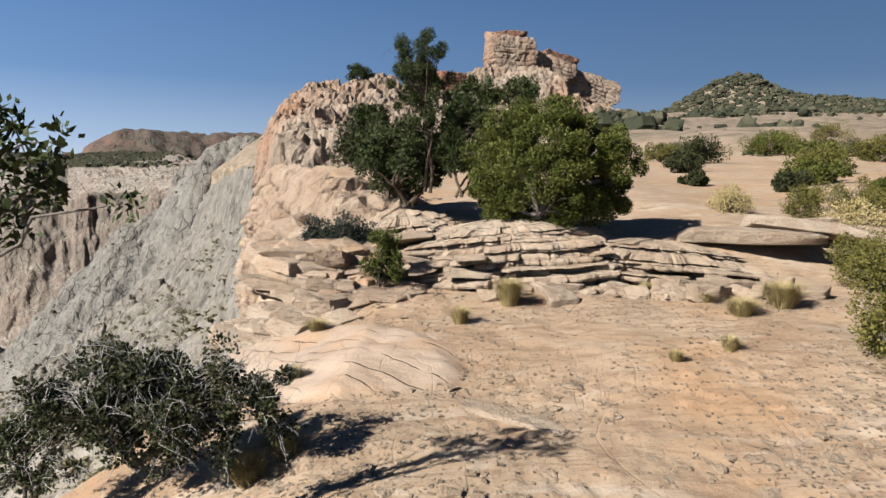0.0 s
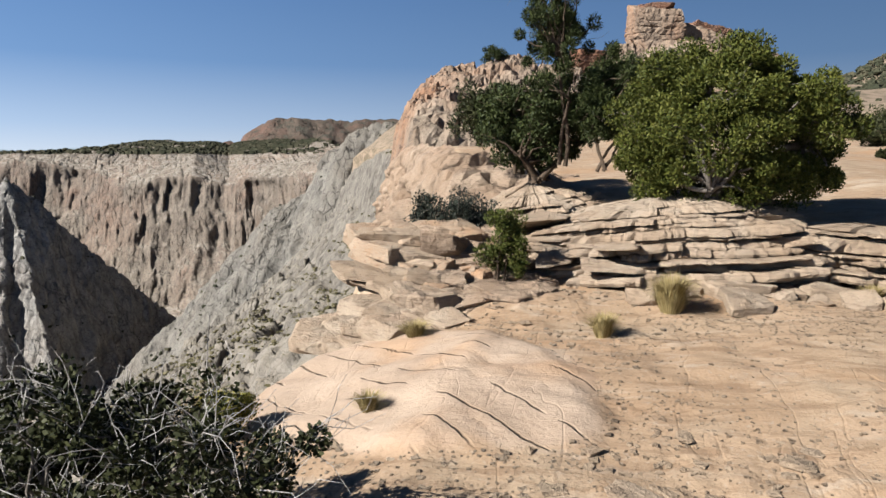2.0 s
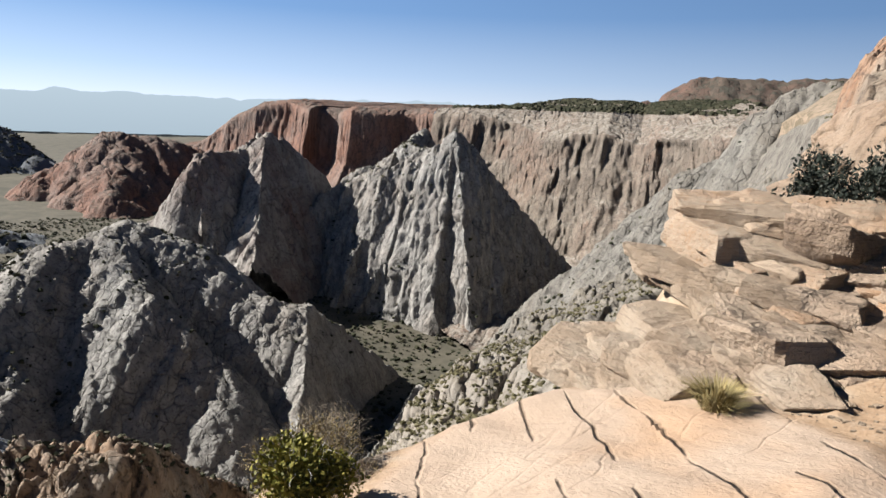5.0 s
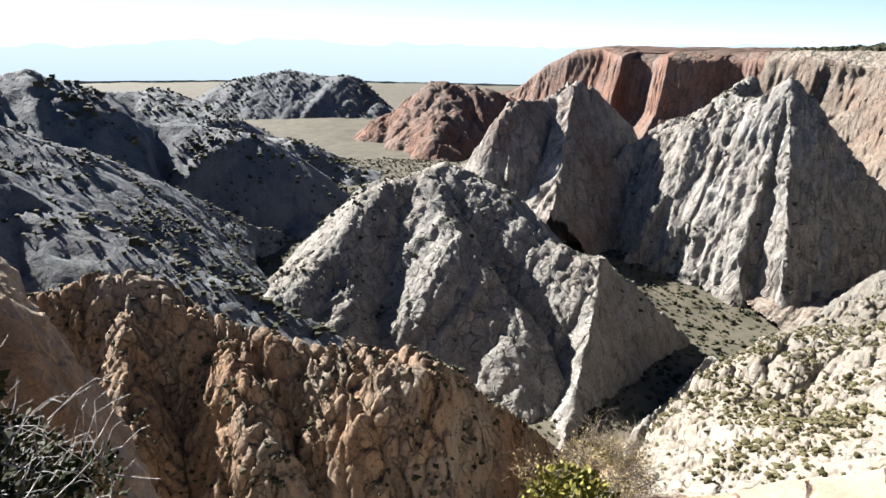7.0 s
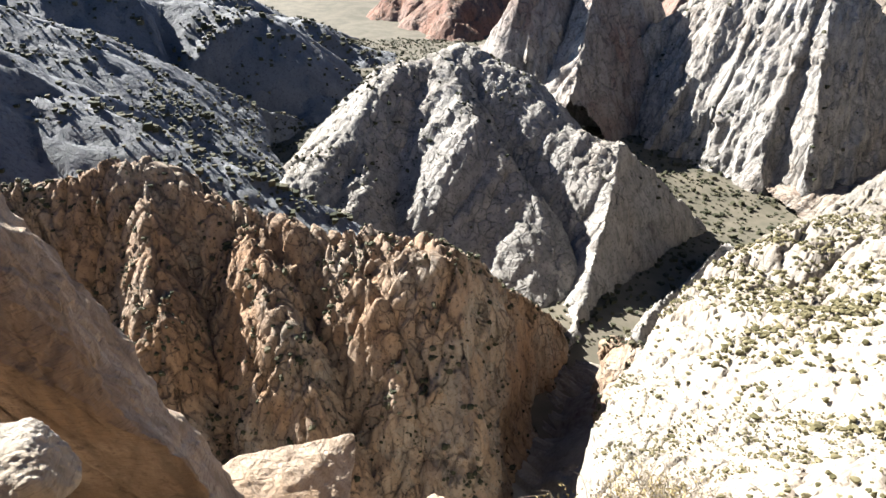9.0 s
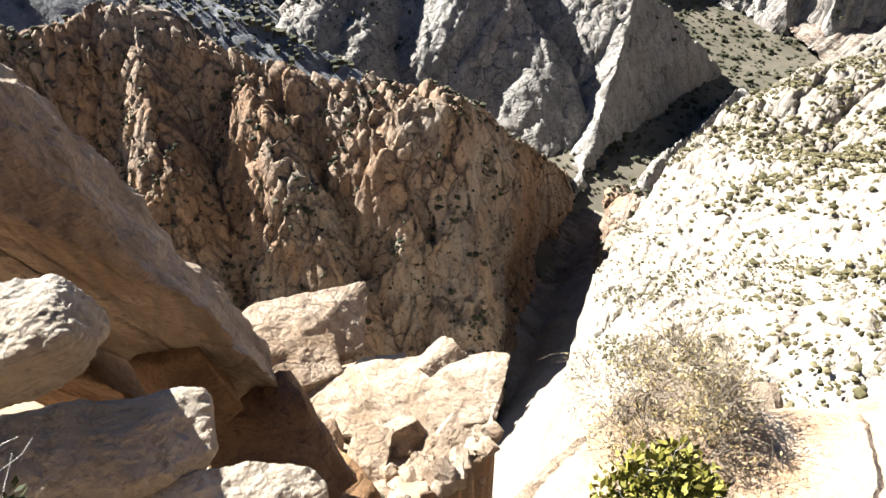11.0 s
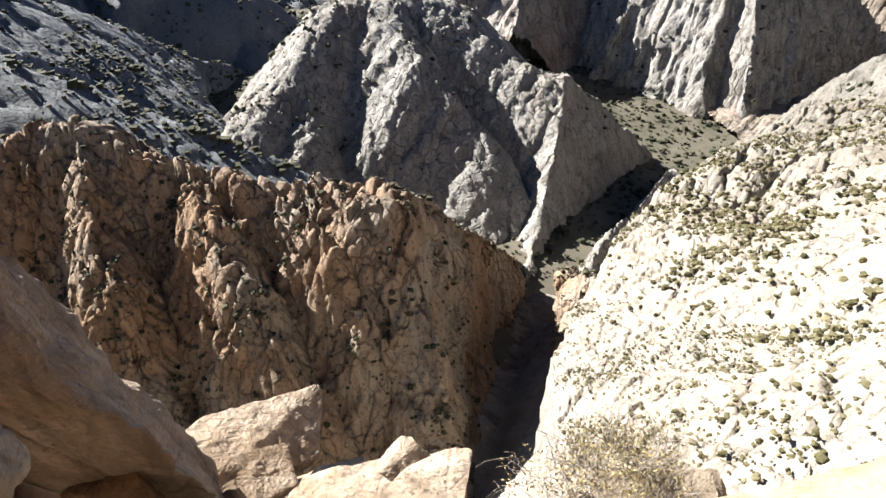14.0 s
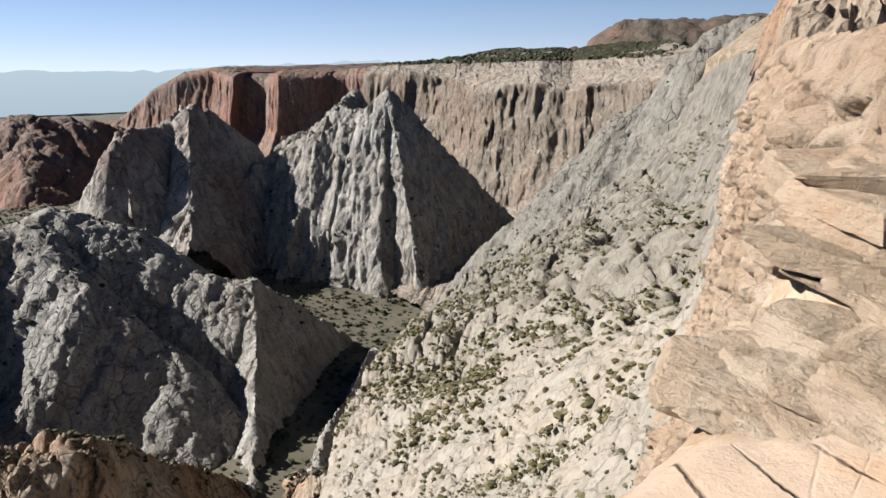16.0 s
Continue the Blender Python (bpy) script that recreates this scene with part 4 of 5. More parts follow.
def stone(size, seed, cuts=7, n=20, boxy=0.6, rough=0.06, layers=0.0, turn=None, planes=()):
    """Vertices and faces of an angular stone inside the half-sizes, cut by random planes."""
    rng = np.random.default_rng(seed)
    d, f = BALLS[n]
    size = np.array(size, float)
    nrm = [np.eye(3)[i] * s for i in range(3) for s in (1, -1)]
    dist = [1.0] * 6
    for _ in range(cuts):
        q = rng.normal(size=3)
        nrm.append(q / np.linalg.norm(q))
        dist.append(rng.uniform(0.72, 1.02) * (1.15 if boxy > 0.5 else 0.95))
    nrm = np.array(nrm)
    nrm[:6] += rng.normal(size=(6, 3)) * 0.10
    k = d @ nrm.T / np.array(dist)
    if planes:
        tm = np.array(turn.to_3x3())
        k = np.concatenate([k] + [((d * size) @ (tm.T @ np.array(q))[:, None]) / w for q, w in planes], 1)
    p = 48.0 if boxy > 0.5 else 7.0
    r = (np.clip(k, 1e-4, None) ** p).sum(1) ** (-1 / p)
    v = d * r[:, None] * size
    m = size.mean()
    q = v / m
    w = fbm(q[:, 0] * 1.7 + seed, q[:, 1] * 1.7, q[:, 2] * 1.7, 5, 0.55, seed % 97)
    v = v + d * (w * rough * 2 * m)[:, None]
    if n >= 40:      # knobs and pits
        v = v + d * (rough * 0.7 * m * (fbm(q[:, 0] * 7, q[:, 1] * 7, q[:, 2] * 7 + seed, 4, 0.6, seed % 83) - 0.7 * np.clip(vnoise(q[:, 0] * 4, q[:, 1] * 4 + seed, q[:, 2] * 4, seed % 71) - 0.3, 0, 1)))[:, None]
    if layers:
        lay = v[:, 2] / (size[2] * layers) + 0.5 * fbm(q[:, 0], q[:, 1], octaves=3, seed=seed % 89)
        g = np.abs(lay - np.round(lay))
        cut = np.exp(-(g / 0.12) ** 2) * (0.5 + 0.5 * vnoise(np.floor(lay), q[:, 0] * 0.7, None, seed % 31))
        v[:, :2] *= (1 - 0.09 * cut * (1 - np.abs(d[:, 2])))[:, None]
    if turn is not None:
        v = v @ np.array(turn.to_3x3()).T
    return v, f


def boulder(name, loc, size, seed, label, mat=None, turn=(0, 0, 0), parent=None, category="boulder", group="", **kw):
    t = Euler([radians(a) for a in turn]).to_matrix() if not isinstance(turn, Matrix) else turn
    v, f = stone(size, seed, turn=t, **kw)
    ob = link_mesh(name, v, f, mat or M_BOULDER, parent, kw.get("n", 20) >= 40 and kw.get("boxy", 0.6) < 0.5)
    ob.location = loc
    return ob if parent else tagged(ob, label, category, group)


# ---- plants ----
def leaf_cloud(centres, spread, n, length, width, rng, droop=0.0):
    """n leaves round the centres: four-cornered blades at all angles."""
    pick = rng.integers(0, len(centres), n)
    g = rng.normal(size=(n, 3))
    g /= np.linalg.norm(g, axis=1)[:, None]
    c = centres[pick] + g * (spread[pick] * rng.uniform(0.25, 1.0, n) ** 0.6)[:, None]
    a = rng.normal(size=(n, 3)) + g * 1.2 + np.array([0, 0, 0.5 - droop])
    a /= np.linalg.norm(a, axis=1)[:, None]
    b = np.cross(a, rng.normal(size=(n, 3)))
    b /= np.linalg.norm(b, axis=1)[:, None]
    ln, wd = length * rng.uniform(0.6, 1.3, n)[:, None], width * rng.uniform(0.6, 1.3, n)[:, None]
    v = np.stack([c - a * ln, c + b * wd, c + a * ln, c - b * wd], 1).reshape(-1, 3)
    return v, np.arange(4 * n).reshape(n, 4)


def tubes(lines, sides=5):
    """Tapered limbs: each line is a list of points and their radii."""
    vs, fs, base = [], [], 0
    ang = np.linspace(0, 2 * math.pi, sides, endpoint=False)
    for pts, rad in lines:
        pts, rad = np.asarray(pts, float), np.asarray(rad, float)
        tan = np.gradient(pts, axis=0)
        tan /= np.linalg.norm(tan, axis=1)[:, None] + 1e-9
        ref = np.where(np.abs(tan[:, 2:3]) > 0.9, np.array([[1.0, 0, 0]]), np.array([[0, 0, 1.0]]))
        u = np.cross(tan, ref)
        u /= np.linalg.norm(u, axis=1)[:, None] + 1e-9
        w = np.cross(tan, u)
        ring = pts[:, None] + rad[:, None, None] * (np.cos(ang)[None, :, None] * u[:, None] + np.sin(ang)[None, :, None] * w[:, None])
        k = len(pts)
        i = np.arange(k * sides).reshape(k, sides) + base
        j = np.roll(i, -1, axis=1)
        fs.append(np.stack([i[:-1], j[:-1], j[1:], i[1:]], -1).reshape(-1, 4))
        vs.append(ring.reshape(-1, 3))
        base += k * sides
    return np.concatenate(vs), np.concatenate(fs)


def limb(a, b, r0, r1, rng, bend=0.15, k=6):
    a, b = np.asarray(a, float), np.asarray(b, float)
    t = np.linspace(0, 1, k)[:, None]
    ln = np.linalg.norm(b - a)
    wob = np.cumsum(rng.normal(size=(k, 3)), axis=0) * bend * ln / k
    wob -= t * wob[-1]
    sag = np.array([0, 0, 1.0]) * np.sin(t * math.pi) * bend * ln * rng.uniform(-0.3, 0.8)
    return a + (b - a) * t + wob + sag, r0 + (r1 - r0) * t[:, 0] ** 0.8


def plant(name, base, crown, size, label, category, leaf_mat, bark_mat, seed, clumps=40, leaves_n=6000, leaf=(0.03, 0.012), clump_r=0.22, stem=0.03, stems=4, twigs=0,
          twig_mat=None, group="", hollow=0.45, droop=0.0, twig_len=0.3, twig_r=0.004):
    """A shrub or tree: limbs from the base to clumps of leaves spread through the crown."""
    rng = np.random.default_rng(seed)
    root = group_at(name, *base)
    base, crown, size = np.zeros(3), np.array(crown, float), np.array(size, float)
    g = rng.normal(size=(clumps, 3))
    g /= np.linalg.norm(g, axis=1)[:, None]
    c = crown + g * size * rng.uniform(hollow, 1.0, clumps)[:, None]
    c[:, 2] = np.maximum(c[:, 2], 0.04)
    sp = clump_r * rng.uniform(0.6, 1.3, clumps)
    forks = [base + (crown - base) * rng.uniform(0.35, 0.8) + rng.normal(size=3) * size * 0.28 for _ in range(stems)]
    lines = [limb(base + rng.normal(size=3) * [stem, stem, 0], q, stem, stem * 0.6, rng) for q in forks]
    for q in c:
        k = forks[int(np.argmin([np.linalg.norm(q - h) for h in forks]))]
        lines.append(limb(k, q, stem * 0.45, stem * 0.12, rng, 0.3))
    v, f = tubes(lines)
    link_mesh("trunk", v, f, bark_mat, root)
    v, f = leaf_cloud(c, sp, leaves_n, leaf[0], leaf[1], rng, droop)
    link_mesh("crown", v, f, leaf_mat, root, smooth=False)
    if twigs:
        lines = []
        for _ in range(twigs):
            q = c[rng.integers(clumps)]
            d = rng.normal(size=3) + (q - crown) / size * 0.8 + [0, 0, 0.3]
            d /= np.linalg.norm(d)
            lines.append(limb(q, q + d * twig_len * rng.uniform(0.5, 1.4), twig_r, twig_r * 0.35, rng, 0.4, 5))
        v, f = tubes(lines, 3)
        tagged(link_mesh("brushwood", v, f, twig_mat or bark_mat, root), kind="stuff")
    return tagged(root, label, category, group)


def grass_tuft(name, loc, height, width, blades, mat, seed, label, group="grass tufts"):
    rng = np.random.default_rng(seed)
    a = rng.uniform(0, 2 * math.pi, blades)
    lean = rng.uniform(0.05, 0.9, blades) ** 0.8
    h = height * rng.uniform(0.5, 1.1, blades)
    root = np.stack([np.cos(a), np.sin(a), 0 * a], 1) * (width * 0.22 * rng.uniform(0, 1, blades))[:, None]
    out = np.stack([np.cos(a), np.sin(a), 0 * a], 1) * (lean * width * 0.6)[:, None]
    side = np.stack([-np.sin(a), np.cos(a), 0 * a], 1) * 0.0022
    up = np.array([0, 0, 1.0])
    mid = root + out * 0.4 + up * (h * 0.6)[:, None]
    tip = root + out + up * (h * (1 - 0.25 * lean))[:, None]
    v = np.stack([root - side, root + side, mid + side, mid - side, tip + side * 0.2, tip - side * 0.2], 1).reshape(-1, 3)
    i = np.arange(blades)[:, None] * 6
    f = np.concatenate([i + [0, 1, 2, 3], i + [3, 2, 4, 5]])
    ob = link_mesh(name, v, f, mat, None, False)
    ob.location = loc
    return tagged(ob, label, "grass", group)


BLOB = BALLS[2]


def shrubs(name, pts, radius, mat, seed, label, category="shrubs", flat=0.75, kind="stuff", fine=2):
    """Many small far shrubs in one mesh: uneven clumps."""
    rng = np.random.default_rng(seed)
    d, f = BALLS[fine]
    n, k = len(pts), len(d)
    r = radius * rng.lognormal(-0.1, 0.5, n)
    r = np.clip(r, radius * 0.4, radius * 2.2)
    jit = rng.uniform(0.55, 1.25, (n, k))
    sx = rng.uniform(0.75, 1.3, (n, 1, 3)) * np.array([1, 1, flat])
    v = pts[:, None] + d[None] * jit[..., None] * r[:, None, None] * sx + np.array([0, 0, 0.45]) * r[:, None, None]
    ff = (f[None] + (np.arange(n) * k)[:, None, None]).reshape(-1, 4)
    ob = link_mesh(name, v.reshape(-1, 3), ff, mat, None, False)
    return tagged(ob, label, category, kind=kind)


def scatter(spot, n, seed, max_slope=1.2, patch=60.0, limit=None):
    """Points on a landform, thicker in patches and on its gentler parts."""
    px, py, z, keep = spot
    rng = np.random.default_rng(seed)
    dzx = np.hypot(*np.gradient(z)) / (np.hypot(np.gradient(px, axis=0), np.gradient(py, axis=1)) + 0.01)
    area = np.abs(np.gradient(px, axis=0) * np.gradient(py, axis=1) - np.gradient(px, axis=1) * np.gradient(py, axis=0))
    w = area * keep * np.clip(1.4 - dzx / max_slope, 0.02, 1) * np.clip(0.5 + 1.6 * fbm(px / patch, py / patch, seed=seed, octaves=3), 0.04, 2)
    if limit is not None:
        w = w * limit(px, py, z)
    i = rng.choice(w.size, n, p=(w / w.sum()).ravel())
    jit = rng.uniform(-0.5, 0.5, (n, 2))
    return np.stack([px.ravel()[i] + jit[:, 0], py.ravel()[i] + jit[:, 1], z.ravel()[i]], 1)


L_JUNIPER = leaves("juniper_foliage", (0.045, 0.062, 0.012), (0.105, 0.125, 0.022), (0.18, 0.185, 0.038))
L_PINE = leaves("pine_needles", (0.028, 0.042, 0.014), (0.056, 0.076, 0.024), (0.095, 0.115, 0.036))
L_DARK = leaves("dark_scrub_leaves", (0.024, 0.030, 0.011), (0.050, 0.058, 0.021), (0.095, 0.102, 0.044))
L_GREYGREEN = leaves("grey_green_leaves", (0.026, 0.034, 0.026), (0.05, 0.062, 0.048), (0.095, 0.105, 0.085))
L_BRIGHT = leaves("bright_green_leaves", (0.048, 0.068, 0.013), (0.096, 0.116, 0.022), (0.160, 0.168, 0.044))
L_YELLOW = leaves("yellow_green_leaves", (0.12, 0.125, 0.02), (0.27, 0.26, 0.045), (0.46, 0.40, 0.10))
L_OLIVE = leaves("olive_shrub_leaves", (0.085, 0.085, 0.018), (0.16, 0.148, 0.034), (0.24, 0.21, 0.06))
L_STRAW = leaves("straw_grass", (0.34, 0.26, 0.11), (0.54, 0.43, 0.19), (0.74, 0.61, 0.32), 0.7)
L_SLOPE = leaves("slope_shrubs", (0.109, 0.102, 0.051), (0.181, 0.162, 0.087), (0.304, 0.268, 0.160), 0.9)
L_SCRUB = leaves("far_scrub", (0.045, 0.052, 0.032), (0.085, 0.088, 0.054), (0.14, 0.13, 0.085), 0.9)
B_GREY = bark("grey_bark", (0.30, 0.27, 0.24), (0.14, 0.12, 0.105))
B_PALE = bark("pale_twigs", (0.42, 0.36, 0.28), (0.27, 0.22, 0.17))
B_TWIG = bark("weathered_grey_twigs", (0.62, 0.60, 0.58), (0.36, 0.34, 0.33))
B_BROWN = bark("brown_bark", (0.16, 0.115, 0.08), (0.07, 0.05, 0.036))


def gz(x, y):
    return float(ground_z(np.array([[x]], float), np.array([[y]], float))[0, 0])


# ---- ledges along the path ----
def ledge(name, label, slabs, mat, category="rock ledge"):
    """A thing made of slabs: each has its centre, half-sizes, turn and seed."""
    root = group_at(name, *slabs[0][0])
    o = Vector(slabs[0][0])
    for loc, size, turn, seed in slabs:
        s = boulder("slab", Vector(loc) - o, size, seed, "", mat, turn, root, n=20, cuts=8, boxy=0.7, rough=0.035)
    return tagged(root, label, category)


M_OLEDGE = rock("orange_ledge_sandstone", (0.74, 0.58, 0.43), (0.62, 0.37, 0.21), (0.34, 0.2, 0.11), 0.35, 0.1, (0.62, 0.54, 0.43), 0.6, 0.2, None, 0, 0.15, wear=0.4)


def layered_mound(name, loc, a, b, h, courses, seed, label, mat, dip=(0, 0), power=2.2, joint=7):
    """A rounded outcrop of thin beds: each course stands proud of the hollow below it, with joints across."""
    rg = np.random.default_rng(seed)
    th = np.linspace(0, 2 * math.pi, 260, endpoint=False)
    cut = np.cumsum(rg.uniform(0.3, 1.0, courses) ** 2 + 0.12)
    cut = np.concatenate([[0], cut / cut[-1]])
    rows = []
    for i in range(courses):
        w = th + 0.08 * fbm(np.cos(th) * 3 + i, np.sin(th) * 3, octaves=3, seed=seed + 1)
        k = np.floor(w / (2 * math.pi) * joint * rg.uniform(1.5, 4) + rg.uniform(0, 9))
        own = hash3(k, np.full(k.shape, float(i)), np.int64(1), seed)
        split = np.exp(-((w / (2 * math.pi) * joint * 3) % 1.0 / 0.05) ** 2) + (k != np.roll(k, 1)) * 1.0
        block = 0.30 * (1 - 0.6 * cut[i]) * (own - 0.5) + 0.05 * rg.normal() - 0.06 * np.clip(split, 0, 1)
        edge = 1 + 0.30 * fbm(np.cos(th) * 1.6, np.sin(th) * 1.6 + i * 0.02, seed=seed + 2) + block + 0.10 * fbm(np.cos(th) * 7 + i * 0.9, np.sin(th) * 7, seed=seed + 3)
        z0, z1 = cut[i], cut[i + 1]
        for t, r in ((z0, 0.93), (z0 + 0.12 * (z1 - z0), 0.985), (z0 + 0.45 * (z1 - z0), 1.0), (z0 + 0.8 * (z1 - z0), 0.992), (z1, 0.965)):
            rad = max(0.0, 1 - min(t, 0.995) ** power) ** (1 / power) * edge * (r - 0.04 * rg.uniform() * (r < 0.95))
            rows.append(np.stack([a * rad * np.cos(th), b * rad * np.sin(th), h * t + 0.025 * (own - 0.5) + 0.09 * fbm(a * rad * np.cos(th) * 0.5, b * rad * np.sin(th) * 0.5, octaves=3, seed=seed + 4)], -1))
    root = group_at(name, *loc)
    for i in range(courses):
        bed = rows[5 * i:5 * i + 5]
        mid = bed[-1].mean(0)
        v = np.stack(bed + [mid + (bed[-1] - mid) * 0.5, mid + (bed[-1] - mid) * 1e-3], 0)
        m, q = v.shape[:2]
        k = np.arange(m * q).reshape(m, q)
        j = np.roll(k, -1, axis=1)
        f = np.stack([k[:-1], j[:-1], j[1:], k[1:]], -1).reshape(-1, 4)
        v = v.reshape(-1, 3)
        v = v + 0.014 * np.stack([fbm(v[:, 0] * 12 + o, v[:, 1] * 12, v[:, 2] * 12, 3, 0.6, seed + 5 + o) for o in range(3)], 1)
        v[:, 2] += v[:, 0] * math.tan(radians(dip[0])) + v[:, 1] * math.tan(radians(dip[1]))
        link_mesh("bed", v, f, mat, root, False)
    return tagged(root, label, "rock ledge")


layered_mound("bedded_outcrop", (0.85, 9.62, 0.2), 1.8, 1.15, 0.88, 13, 91, "cream thinly bedded sandstone outcrop under a juniper", M_SLAB, (5, -2))
layered_mound("bedded_outcrop", (3.2, 9.55, 0.25), 1.7, 1.0, 0.55, 9, 92, "tan bedded sandstone shelf beside a juniper", M_SLAB, (-4, -2))
layered_mound("bedded_outcrop", (-0.75, 11.6, 0.35), 1.4, 2.1, 0.9, 12, 93, "rounded cream bedded sandstone hump at the rim", M_SLAB, (7, 6), 1.5)
rng = np.random.default_rng(5)
rows = []
# layered shelf below the juniper: courses of slabs that step back as they rise
for course in range(9):
    z = 0.28 + 0.075 * course
    x, end = -0.85 + 0.11 * max(0, 7 - course), 3.4 - 0.18 * course
    while x < end:
        if rng.uniform() < 0.4:
            x += rng.uniform(0.2, 0.7)
            continue
        w, h = rng.uniform(0.12, 0.42), rng.uniform(0.032, 0.07)
        y = 8.5 + 0.085 * course + 0.12 * abs(x - 0.9) + rng.normal() * 0.05
        rows.append(((x + w, y + 0.3, z + 0.05 * math.sin(x * 2.1) + rng.normal() * 0.02), (w * 1.05, rng.uniform(0.36, 0.6), h),
                     (rng.uniform(-3.5, 3), rng.uniform(-3, 4), rng.uniform(-12, 12)), int(rng.integers(1e6))))
        x += 2 * w * rng.uniform(0.85, 1.15)
ledge("layered_ledge", "cream layered sandstone ledge under a juniper", rows, M_SLAB)
rows = []
# tumbled blocks at the foot of the shelf
for _ in range(44):
    x = rng.uniform(0.6, 4.4)
    y = 8.35 - 0.12 * (x - 1.5) + rng.normal() * 0.22
    s = rng.uniform(0.06, 0.2)
    rows.append(((x, y, gz(x, y) + s * 0.3), (s * 1.5, s, s * 0.55), tuple(rng.uniform(-18, 18, 2)) + (rng.uniform(0, 180),), int(rng.integers(1e6))))
for i, (loc, size, turn, seed) in enumerate(rows):
    boulder("loose_block", loc, size, seed, "pale angular sandstone block fallen at the ledge", M_SLAB, turn, group="loose blocks", n=12, cuts=6, boxy=0.7)
# orange and cream tilted layers, broken along the edge in steps
for name, lab, mat, y0, y1, count, seed in (("orange_ledge", "orange tilted sandstone layers broken at the rim", M_OLEDGE, 8.6, 10.3, 74, 31), ("flat_rocks", "pale flat sandstone slabs stacked at the rim", M_SLAB, 7.55, 8.7, 46, 32),
                                            ("broken_ledge", "cream broken sandstone layers below a dark bush", M_CLIFF, 8.0, 9.8, 60, 33)):
    sr = np.random.default_rng(seed)
    rows = []
    for k in range(count):
        y = sr.uniform(y0, y1)
        off = sr.uniform(-0.12, 1.25) if seed != 33 else sr.uniform(0.9, 2.0)
        x = float(rim_x(y)) + off
        big = sr.uniform(0.10, 0.36) * (1.15 - 0.3 * off)
        thick = big * sr.uniform(0.14, 0.34)
        rows.append(((x, y, gz(x, y) + sr.uniform(-0.2, 0.9) * thick + 0.05 * max(0, 0.6 - off)), (big * sr.uniform(0.9, 1.5), big * sr.uniform(0.6, 1.0), thick),
                     (sr.normal(5, 3), sr.normal(6, 3), sr.normal(-25, 22)), int(sr.integers(1e6))))
    ledge(name, lab, rows, mat)
boulder("stone_slab", (0.53, 4.28, gz(0.53, 4.28) + 0.005), (0.38, 0.09, 0.03), 81, "thin pale sandstone slab lying on the ground", M_SLAB, (0, 0, -42), category="slab", n=12, cuts=4)
rows = []
for k in range(9):      # shelves farther right and behind
    x, y = 4.5 + 1.0 * k + rng.uniform(-0.3, 0.3), 10.2 + 0.25 * k + rng.uniform(-0.3, 0.3)
    rows.append(((x, y, gz(x, y) + 0.08), (rng.uniform(0.7, 1.1), rng.uniform(0.5, 0.8), rng.uniform(0.10, 0.2)), (rng.uniform(-6, 3), rng.uniform(-3, 6), rng.uniform(-20, 10)), 300 + k))
ledge("low_shelf", "low shelf of tan sandstone slabs on the rim", rows, M_SLAB)

M_RUST = rock("rusty_sandstone", (0.56, 0.34, 0.16), (0.42, 0.23, 0.10), (0.09, 0.05, 0.035), 0.6, 0.5, (0.26, 0.17, 0.11), 0.6, 0.45, bands=0.35, wear=1.3)
M_CHIP = rock("chip_sandstone", (0.60, 0.49, 0.37), (0.53, 0.41, 0.29), (0.36, 0.25, 0.17), 0.5, 0.1, (0.52, 0.36, 0.23), 0.6, 0.1, wear=0.4)
# ---- rocks below the rim ----
ax = Vector((1.0, 2.8, -5.9)).normalized()
nz = Vector((-0.28, 0.88, 0.37)).normalized()
ay = nz.cross(ax).normalized()
nz = ax.cross(ay).normalized()
m_over = Matrix((ax, ay, nz)).transposed()
boulder("overhanging_rock", Vector((-9.54, 0.85, -3.83)) - 0.15 * nz + 0.25 * ax + Vector((0.08, 0.3, 0)), (5.4, 1.5, 0.95), 401, "huge tilted sandstone block overhanging a shaded hollow", turn=m_over, n=96, cuts=5, boxy=0.7, rough=0.07, layers=0.4,
        planes=[((0.905, -0.3, -0.3), 0.50)])
boulder("recess_rock", Vector((-9.54, 0.85, -3.83)) - 2.15 * nz - 0.25 * Vector((0.9, -0.3, 0)) - 0.5 * ax, (4.6, 1.5, 1.25), 407, "rusty orange shaded rock under an overhang", M_RUST, m_over, category="rock", n=40, cuts=4, boxy=0.7, rough=0.04, layers=0.4,
        planes=[((0.905, -0.3, -0.3), 0.15)])
for loc, size, turn, seed in [((-5.45, 2.62, -2.22), (0.40, 0.52, 0.30), (8, 10, 15), 402), ((-4.75, 2.75, -2.98), (0.62, 1.0, 0.50), (-14, 6, 8), 403), ((-4.1, 3.75, -3.22), (0.42, 0.75, 0.30), (-6, 8, 20), 404)]:
    boulder("rounded_boulder", loc, size, seed, "rounded grey sandstone boulder with lichen below the rim", M_LICHEN, turn, n=96, cuts=5, boxy=0.3, rough=0.07, group="rounded boulders")
boulder("recess_rock", (-9.25, 2.25, -7.15), (0.6, 0.7, 0.5), 409, "rusty orange shaded rock under an overhang", M_RUST, m_over, category="rock", n=40, cuts=5, boxy=0.7, rough=0.05)
boulder("stacked_block", (-8.2, 3.4, -8.6), (1.2, 1.0, 0.45), 405, "flat brown sandstone block under an overhang", M_RUST, (10, 12, 20), n=20, cuts=6)
boulder("stacked_block", (-7.8, 3.2, -9.8), (1.1, 1.0, 0.6), 406, "flat brown sandstone block under an overhang", M_RUST, (-5, 10, 60), n=20, cuts=6)
boulder("stacked_block", (-8.4, 3.9, -10.9), (0.9, 1.2, 0.5), 408, "flat brown sandstone block under an overhang", M_RUST, (4, -6, 35), n=20, cuts=6)
